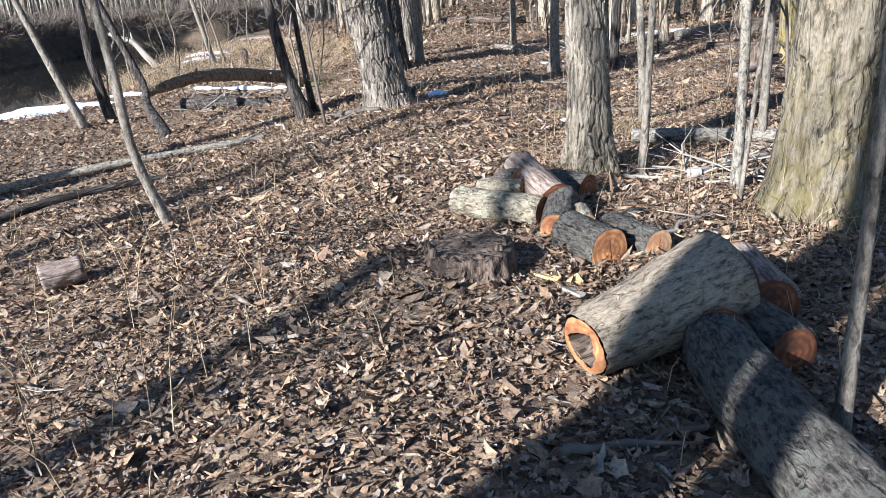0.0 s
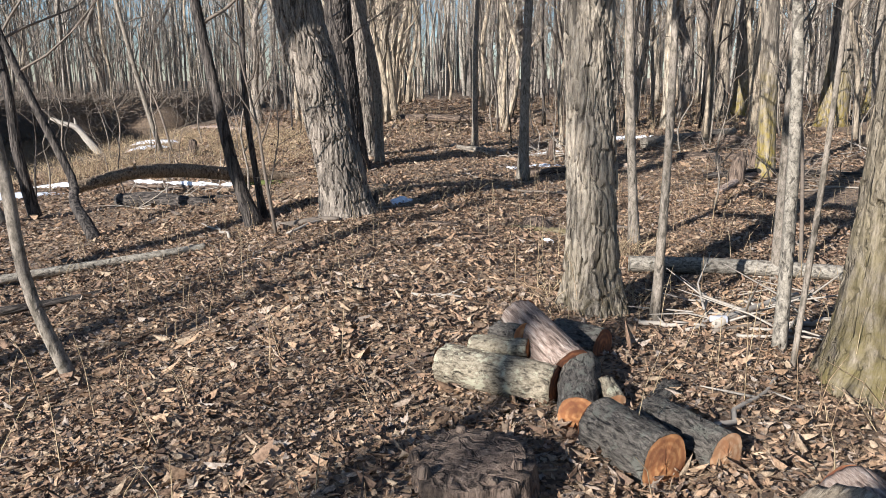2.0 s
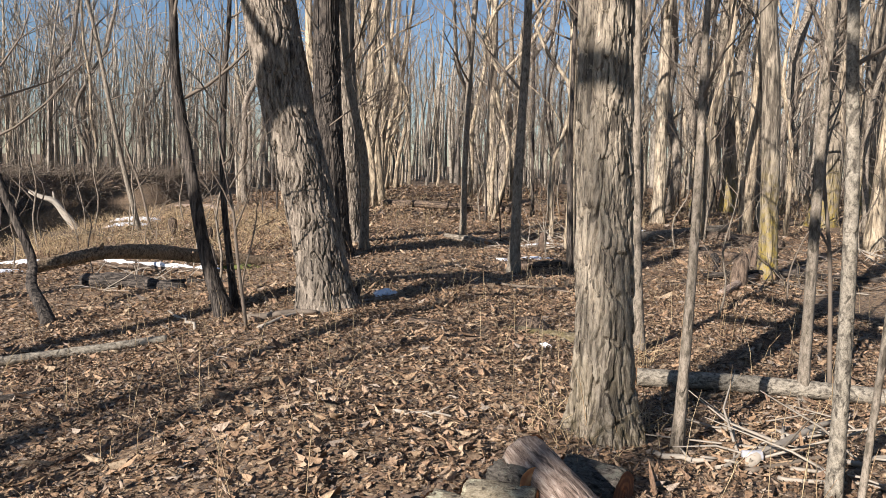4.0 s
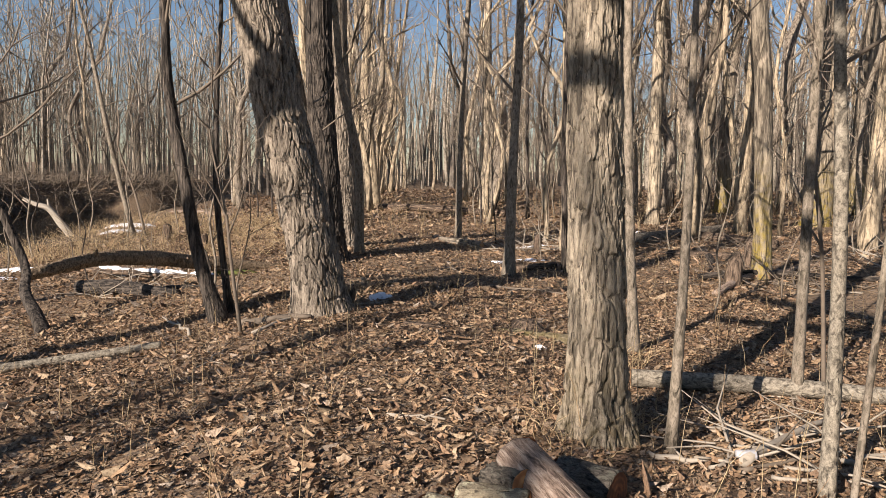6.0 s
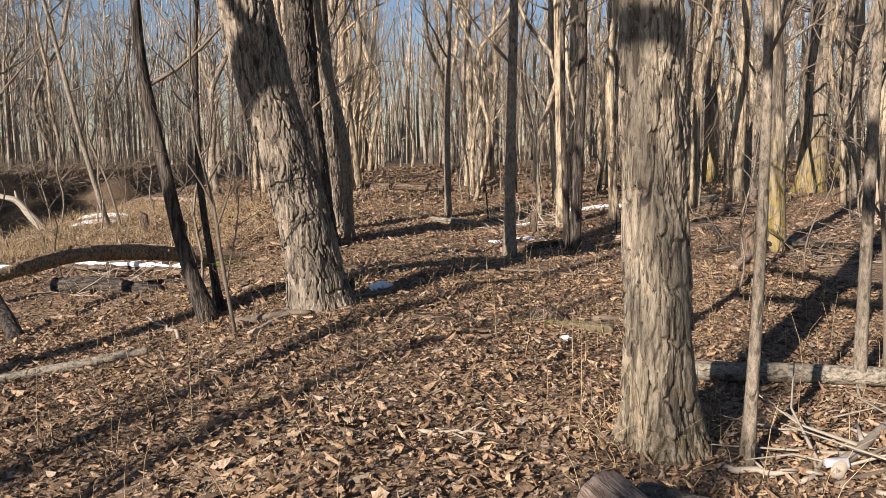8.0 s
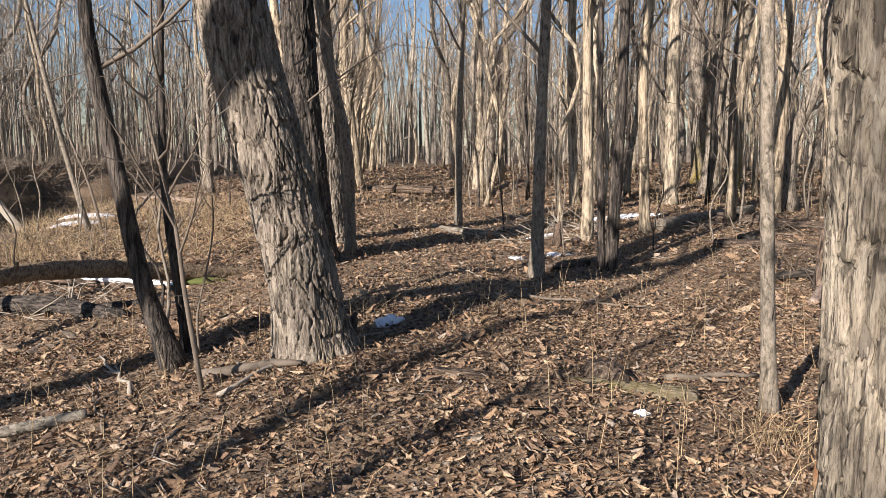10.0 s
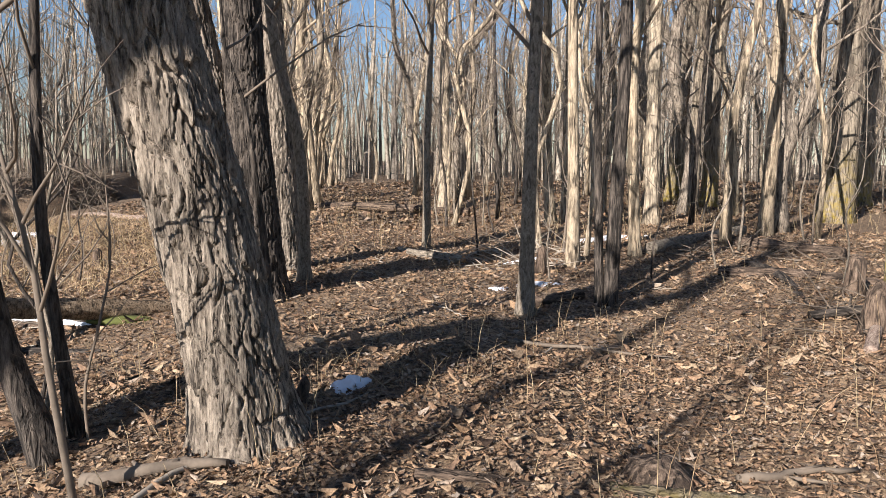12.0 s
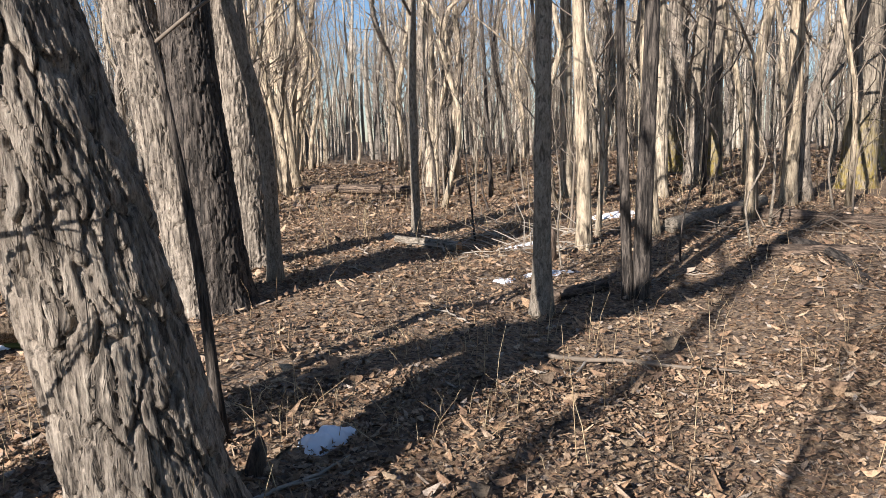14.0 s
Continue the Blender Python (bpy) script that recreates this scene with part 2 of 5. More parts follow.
def spline(pts, n):
    """n points at even steps of parameter on a smooth curve through pts (any columns)."""
    p = np.asarray(pts, float)
    q = np.vstack([2 * p[0] - p[1], p, 2 * p[-1] - p[-2]])
    t = np.linspace(0, len(p) - 1, n)
    i = np.clip(t.astype(int), 0, len(p) - 2)
    u = (t - i)[:, None]
    a, b_, c, d = q[i], q[i + 1], q[i + 2], q[i + 3]
    return 0.5 * (2 * b_ + (c - a) * u + (2 * a - 5 * b_ + 4 * c - d) * u ** 2 + (3 * b_ - a - 3 * c + d) * u ** 3)


def tube(path, radii, segs=8, wobble=None, close=True):
    """A tube along path; wobble(theta, s) gives the relief in metres. The end is closed with a fan of quads."""
    path, radii = np.asarray(path, float), np.asarray(radii, float)
    n = len(path)
    tan = np.gradient(path, axis=0)
    tan /= np.linalg.norm(tan, axis=1)[:, None] + 1e-9
    ref = np.array([1.0, 0, 0]) if abs(tan[:, 0]).mean() < 0.7 else np.array([0, 0, 1.0])
    e1 = ref - tan * (tan @ ref)[:, None]
    e1 /= np.linalg.norm(e1, axis=1)[:, None]
    e2 = np.cross(tan, e1)
    th = np.arange(segs) * 2 * np.pi / segs
    s = np.r_[0, np.cumsum(np.linalg.norm(np.diff(path, axis=0), axis=1))]
    r = np.repeat(radii[:, None], segs, 1)
    if wobble is not None:
        r = r + wobble(np.repeat(th[None], n, 0), np.repeat(s[:, None], segs, 1))
    v = path[:, None] + r[..., None] * (np.cos(th)[None, :, None] * e1[:, None] + np.sin(th)[None, :, None] * e2[:, None])
    i, j = np.meshgrid(np.arange(n - 1), np.arange(segs), indexing="ij")
    a, b_ = i * segs + j, i * segs + (j + 1) % segs
    f = np.stack([a, b_, b_ + segs, a + segs], -1).reshape(-1, 4)
    v = v.reshape(-1, 3)
    if close:
        caps = []
        for ring, centre, flip in ((0, path[0], True), (n - 1, path[-1], False)):
            c = len(v)
            v = np.vstack([v, centre])
            for k in range(0, segs, 2):
                q = [c, ring * segs + k, ring * segs + (k + 1) % segs, ring * segs + (k + 2) % segs]
                caps.append(q[::-1] if flip else q)
        f = np.vstack([f, caps])
    return v, f


def hashed(i, j, k):
    x = np.sin(i * 127.1 + j * 311.7 + k * 74.7) * 43758.5453
    return x - np.floor(x)


def plates(radius, wide, long, depth, seed, lift=0.5):
    """Relief of bark: jittered long cells with narrow steep cracks between them, each tilted so that its lower end stands off."""
    count = max(4, round(2 * math.pi * radius / wide))

    def relief(th, s):
        u = th / (2 * math.pi) * count + 0.24 * np.sin(s * 11 + 2 * th + seed) + 0.1 * np.sin(s * 27 + 3 * th) + 0.05 * np.sin(s * 71 + 5 * th + seed)
        w = s / long + 0.18 * np.sin(3 * th + seed) + 0.1 * np.sin(11 * th + s * 5)
        ui, wi = np.floor(u), np.floor(w)
        best, second = np.full(u.shape, 9.0), np.full(u.shape, 9.0)
        tilt, off, side = np.zeros(u.shape), np.zeros(u.shape), np.zeros(u.shape)
        for du in (-1, 0, 1):
            for dw in (-1, 0, 1):
                cu, cw = ui + du, wi + dw
                hu = np.mod(cu, count)
                pu, pw = cu + 0.12 + 0.76 * hashed(hu, cw, seed), cw + 0.1 + 0.8 * hashed(hu, cw, seed + 5)
                d = np.hypot(u - pu, (w - pw) * 0.8)
                near = d < best
                second = np.where(near, best, np.minimum(second, d))
                tilt = np.where(near, (pw - w) * (0.3 + hashed(hu, cw, seed + 9)), tilt)
                side = np.where(near, (u - pu) * (hashed(hu, cw, seed + 2) - 0.5), side)
                off = np.where(near, hashed(hu, cw, seed + 3), off)
                best = np.where(near, d, best)
        edge = np.clip((second - best - 0.03) / 0.11, 0, 1) ** 0.7
        fine = 0.1 * np.sin(th * count * 4.3 + 2 * np.sin(s * 17)) + 0.07 * np.sin(s * 83 + 9 * np.sin(th * 13)) * np.sin(th * count * 2.1 + s * 31)
        return depth * (edge * (0.65 + 0.55 * off + lift * tilt + 0.7 * side + fine) - 0.8)

    return relief


def smoothstep(a, b_, x):
    t = np.clip((np.asarray(x, float) - a) / (b_ - a), 0, 1)
    return t * t * (3 - 2 * t)


# ---- ground ----
WATER_Z = -1.14


def shore_near(y):
    return -10.3 - 0.6 * smoothstep(18, 25, y) - 1.2 * smoothstep(32, 42, y)


def shore_far(y):
    return -20.5 + 1.8 * smoothstep(26, 42, y) + 6.5 * smoothstep(43, 53, y)


def lie(x, y):
    """Height of the ground without its small bumps."""
    x, y = np.asarray(x, float), np.asarray(y, float)
    z = -0.07 - 0.27 * smoothstep(-0.6, -3.0, x) - 0.36 * smoothstep(-2.2, -5.6, x) - 0.04 * smoothstep(0.6, -1.6, x)
    z = z - 0.12 * smoothstep(5, 7, y) * smoothstep(0.9, 1.9, x) - 0.06 * smoothstep(6, 12, y) * smoothstep(-2, -0.5, x)
    z = z + 0.24 * smoothstep(2.6, 7.5, x) + 0.25 * smoothstep(7, 26, x)
    z = z + 0.18 * smoothstep(30, 50, y) * np.exp(-((x - 2.5) / 5) ** 2) + 0.35 * smoothstep(30, 34, y) * smoothstep(37, 34, y) * smoothstep(4, 5.5, x) * smoothstep(13, 10, x)
    z = z + 0.15 * np.exp(-(((x + 0.2) / 0.5) ** 2 + ((y - 4.02) / 0.42) ** 2))
    far = shore_far(y)
    land = 1 - smoothstep(far - 0.6, far + 0.2, x)
    z = z * (1 - land) + land * 0.4
    chan = smoothstep(shore_near(y) + 1.2, shore_near(y) - 0.8, x) * smoothstep(far - 0.2, far + 0.8, x) * (1 - smoothstep(50, 55, y + 0.4 * (x + 14)))
    return z * (1 - chan) - 1.6 * chan


def bumps(x, y):
    return (0.03 * np.sin(x * 2.1 + 1.3 * np.sin(y * 0.9)) * np.sin(y * 1.7 + 0.6 * np.sin(x * 1.4)) + 0.012 * np.sin(x * 6.3 + y * 2.2) * np.sin(y * 7.1 - x * 3.1)
            + 0.008 * np.sin(x * 17 + 2 * np.sin(y * 5)) * np.sin(y * 19 + 2 * np.sin(x * 7)))


def height(x, y):
    return float(lie(x, y) + bumps(x, y))


def lines(lo, hi, step, end, grow=1.16):
    inner = np.arange(lo, hi, step)
    out, s, p = [], step, hi
    while p < end:
        out.append(p)
        s *= grow
        p += s
    back, s, p = [], step, lo - step
    while p > -end:
        back.append(p)
        s *= grow
        p -= s
    return np.r_[back[::-1], inner, out, end]


gx, gy = lines(-11, 7, 0.12, 900), lines(-1, 20, 0.12, 900)
X, Y = np.meshgrid(gx, gy)
Z = lie(X, Y) + bumps(X, Y) * np.exp(-np.hypot(X, Y) / 60) + rng.normal(0, 0.006, X.shape) * (np.hypot(X, Y) < 40)
nx, ny = len(gx), len(gy)
i, j = np.meshgrid(np.arange(ny - 1), np.arange(nx - 1), indexing="ij")
a = i * nx + j
ground = mesh_ob("ground", (np.stack([X, Y, Z], -1).reshape(-1, 3), np.stack([a, a + 1, a + nx + 1, a + nx], -1).reshape(-1, 4)), SOIL)
tagged(ground, "forest floor of brown leaf litter over soil", "ground", kind="structure")
water = mesh_ob("water", (np.array([[-60, -40, WATER_Z], [-7.6, -40, WATER_Z], [-7.6, 62, WATER_Z], [-60, 62, WATER_Z]]), np.array([[0, 1, 2, 3]])), WATER)
tagged(water, "dark still river water reflecting the far bank", "water", kind="structure")


# ---- trees ----
def twigs(start_pts, rnd, levels, length, radius, spread, up, thin=0.003):
    """Branching twigs from (point, direction) pairs; returns tubes."""
    out, todo = [], [(p, d, length * rnd.uniform(0.7, 1.2), radius, 0) for p, d in start_pts]
    while todo:
        p, d, ln, r, lv = todo.pop()
        n = 4 if lv < levels - 1 else 2
        pts, q, dd = [p], p, d / np.linalg.norm(d)
        for k in range(n):
            dd = dd + rnd.normal(0, 0.16, 3) + np.array([0, 0, up])
            dd /= np.linalg.norm(dd)
            q = q + dd * ln / n
            pts.append(q)
        out.append(tube(pts, np.linspace(r, r * 0.35, n + 1), 5 if lv == 0 else 3, close=False))
        if lv < levels - 1:
            for k in range(spread):
                at = rnd.uniform(0.3, 1.0) * n
                base = pts[int(at)] + (pts[min(int(at) + 1, n)] - pts[int(at)]) * (at - int(at))
                side = dd + rnd.normal(0, 0.75, 3)
                todo.append((base, side, ln * rnd.uniform(0.4, 0.65), max(r * 0.45, thin), lv + 1))
    return out


def grown(path, radii, top, seed, lean=0.3):
    """Carries a measured stem on upwards to the height top, with a slow sway."""
    rnd = np.random.default_rng(seed)
    p, r = [np.array(q, float) for q in path], list(radii)
    d = (p[-1] - p[-2]) / np.linalg.norm(p[-1] - p[-2]) * lean + np.array([0, 0, 1.0])
    h0, r0 = p[-1][2], r[-1]
    steps = max(2, int((top - h0) / 1.6))
    for k in range(steps):
        d = d + rnd.normal(0, 0.07, 3)
        d /= np.linalg.norm(d)
        p.append(p[-1] + d * (top - h0) / steps)
        r.append(r0 + (0.02 - r0) * ((k + 1) / steps) ** 1.2 if r0 > 0.02 else r0 * (1 - 0.8 * (k + 1) / steps))
    return np.array(p), np.array(r)


def tree(name, path, radii, top, material, seed, label, category="tree", group="", relief=None, fine=0.0, limbs=9, levels=3, spread=4,
         first=0.35, reach=2.4, flare=0.0, segs=14, stems=(), twigmat=None, limb_r=0.35, thin=0.003, rings=3.0, stem_mat=None):
    """A tree from its measured stem: trunk (more of them in stems), each limb, and a crown of bare twigs."""
    base = np.array(path[0], float)
    tr = thing(name, base - np.array([0, 0, 0.04]), label, category, group)
    rnd = np.random.default_rng(seed)
    off = np.array([0, 0, 0.04])
    for k, (pp, rr) in enumerate([(path, radii), *stems]):
        p, r = grown(np.array(pp, float) - base + off, rr, top, seed + k)
        p[0, 2] -= 0.12
        full = np.column_stack([p, r])
        if fine:
            low = spline(full, 400)
            keep = low[:, 2] < 4.3
            dense = spline(low[keep][::8], int(4.3 / fine))
            dense = dense[np.argsort(dense[:, 2])]
            full = np.vstack([dense, low[~keep][::10]])
        else:
            full = spline(full, max(14, int(top * rings)))
        rad = full[:, 3].copy()
        if flare:
            rad += flare * np.exp(-np.maximum(full[:, 2], 0) / 0.22)
        rel = relief

        def shape(th, s, rel=rel, k=k):
            h = rel(th, s) * np.clip((6.5 - s) / 2.0, 0.15, 1) if rel else 0.05 * rad[:, None] * np.sin(3 * th + s * 2 + k)
            if flare:
                h = h + 0.45 * flare * np.exp(-s / 0.28) * np.sin(5 * th + seed) + 0.3 * flare * np.exp(-s / 0.4) * np.sin(3 * th)
            return h

        mesh_ob("trunk", tube(full[:, :3], rad, segs, shape), material if k == 0 else (stem_mat or material), tr)
        starts = []
        for q in range(limbs):
            f = first + (1 - first) * (q + rnd.uniform(0, 0.8)) / limbs
            idx = np.argmin(abs(full[:, 2] - f * top))
            ang = rnd.uniform(0, 2 * math.pi)
            d = np.array([math.cos(ang), math.sin(ang), rnd.uniform(0.5, 1.5)])
            starts.append((full[idx, :3], d, full[idx, 3], reach * (1.25 - 0.8 * (f - first) / (1 - first))))
        crown = []
        for p0, d, r0, ln in starts:
            made = twigs([(p0, d)], rnd, levels, ln, max(0.012, r0 * limb_r), spread, 0.08, thin)
            if r0 * limb_r > 0.03:
                mesh_ob("limb", made[0], material, tr)
                made = made[1:]
            crown += made
        if crown:
            mesh_ob("crown", joined(crown), twigmat or TWIG, tr, "bare leafless twigs")
    return tr


def z_at(x, y):
    return height(x, y)


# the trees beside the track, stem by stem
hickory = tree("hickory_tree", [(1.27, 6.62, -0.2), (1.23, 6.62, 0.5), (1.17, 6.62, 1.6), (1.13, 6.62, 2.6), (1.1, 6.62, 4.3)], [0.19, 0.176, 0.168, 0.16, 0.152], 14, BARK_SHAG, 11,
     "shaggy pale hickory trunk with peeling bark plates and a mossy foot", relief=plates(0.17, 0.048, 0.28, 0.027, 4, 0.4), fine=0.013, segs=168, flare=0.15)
# peeling plates of the hickory, four forms bent to its trunk
def bark_plate(k):
    n, wide, long = 9, (0.04, 0.055, 0.03, 0.045)[k], (0.3, 0.36, 0.2, 0.26)[k]
    v = []
    for side in (0, 1):
        for a_ in range(n + 1):
            f = a_ / n
            for b_ in range(4):
                g = (b_ / 3 - 0.5) * wide * (1.0 - 0.35 * abs(2 * f - 1) ** 5) * (1 + 0.22 * math.sin(11 * f + 3 * b_ + k))
                g += 0.012 * math.sin(f * 5 + k)
                ang = g / 0.18
                out = 0.182 + 0.014 * (1 - f) ** 4 + 0.01 * f ** 6 - 0.009 * side
                v.append((out * math.cos(ang) - 0.186, out * math.sin(ang), (f - 0.5) * long + 0.02 * math.sin(4.1 * b_ + k + 2 * f)))
    m_ = (n + 1) * 4
    f = [(a_ * 4 + b_, a_ * 4 + b_ + 1, a_ * 4 + b_ + 5, a_ * 4 + b_ + 4) for a_ in range(n) for b_ in range(3)]
    f += [tuple(q + m_ for q in reversed(t)) for t in f]
    rim = [b_ for b_ in range(4)] + [a_ * 4 + 3 for a_ in range(1, n + 1)] + [n * 4 + b_ for b_ in (2, 1, 0)] + [a_ * 4 for a_ in range(n - 1, 0, -1)]
    f += [(rim[q], rim[q] + m_, rim[(q + 1) % len(rim)] + m_, rim[(q + 1) % len(rim)]) for q in range(len(rim))]
    me = bpy.data.meshes.new("bark_plate")
    me.from_pydata(v, [], f)
    me.materials.append(BARK_PEEL)
    return me


plate_forms = [bark_plate(k) for k in range(4)]
plate_rnd = np.random.default_rng(3)
for k in range(96):
    h = plate_rnd.uniform(0.35, 4.2)
    x = np.interp(h, [-0.2, 0.5, 1.6, 2.6, 4.3], [1.27, 1.23, 1.17, 1.13, 1.1])
    r = np.interp(h, [-0.2, 0.5, 1.6, 2.6, 4.3], [0.185, 0.168, 0.16, 0.152, 0.144])
    ang = plate_rnd.uniform(0, 360)
    pl = new("bark_plate", plate_forms[k % 4])
    pl.parent = hickory
    pl.matrix_basis = pose(x - 1.27, 0, h + 0.24, 0, 1.5, 0) @ pose(0, 0, 0, 0, 0, ang) @ pose(r - 0.002, 0, 0, plate_rnd.normal(0, 3), 0, 0)

tree("maple_tree", [(-0.82, 10.85, -0.2), (-0.96, 10.85, 0.6), (-1.13, 10.85, 1.4), (-1.36, 10.85, 2.3), (-1.6, 10.85, 3.5), (-1.75, 10.85, 4.6)], [0.3, 0.285, 0.28, 0.278, 0.27, 0.26], 15, BARK_OLD, 23,
     "thick leaning maple trunk with flaking grey bark", relief=plates(0.26, 0.052, 0.3, 0.034, 7, 0.45), fine=0.012, segs=220, flare=0.13)
tree("maple_tree", [(-1.28, 15.95, -0.22), (-1.42, 15.95, 0.7), (-1.64, 15.95, 2.15), (-1.82, 15.95, 2.97), (-2.1, 15.95, 4.6)], [0.3, 0.26, 0.25, 0.24, 0.22], 15, BARK_OLD, 31,
     "two-stemmed old maple with deeply furrowed bark", relief=plates(0.26, 0.045, 0.3, 0.03, 13, 0.4), fine=0.02, segs=120, flare=0.12,
     # second stem stands in shade: put into its colour by the dark bark
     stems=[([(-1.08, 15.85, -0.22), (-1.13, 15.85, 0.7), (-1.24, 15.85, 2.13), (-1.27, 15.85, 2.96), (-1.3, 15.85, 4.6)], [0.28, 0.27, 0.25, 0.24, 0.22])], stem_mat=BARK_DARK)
tree("maple_tree", [(-0.92, 18.4, -0.2), (-0.98, 18.4, 1.05), (-1.08, 18.4, 2.7), (-1.16, 18.4, 4.5)], [0.29, 0.28, 0.27, 0.24], 16, BARK_OLD, 37,
     "furrowed maple trunk with a warm sunlit face", relief=plates(0.28, 0.045, 0.35, 0.026, 17, 0.3), fine=0.024, segs=110, flare=0.1)
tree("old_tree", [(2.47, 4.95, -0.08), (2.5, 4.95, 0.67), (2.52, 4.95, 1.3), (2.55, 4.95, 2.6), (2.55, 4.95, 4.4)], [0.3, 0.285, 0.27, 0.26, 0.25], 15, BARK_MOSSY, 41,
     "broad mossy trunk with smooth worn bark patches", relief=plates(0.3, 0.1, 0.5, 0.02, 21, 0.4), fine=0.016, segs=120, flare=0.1)

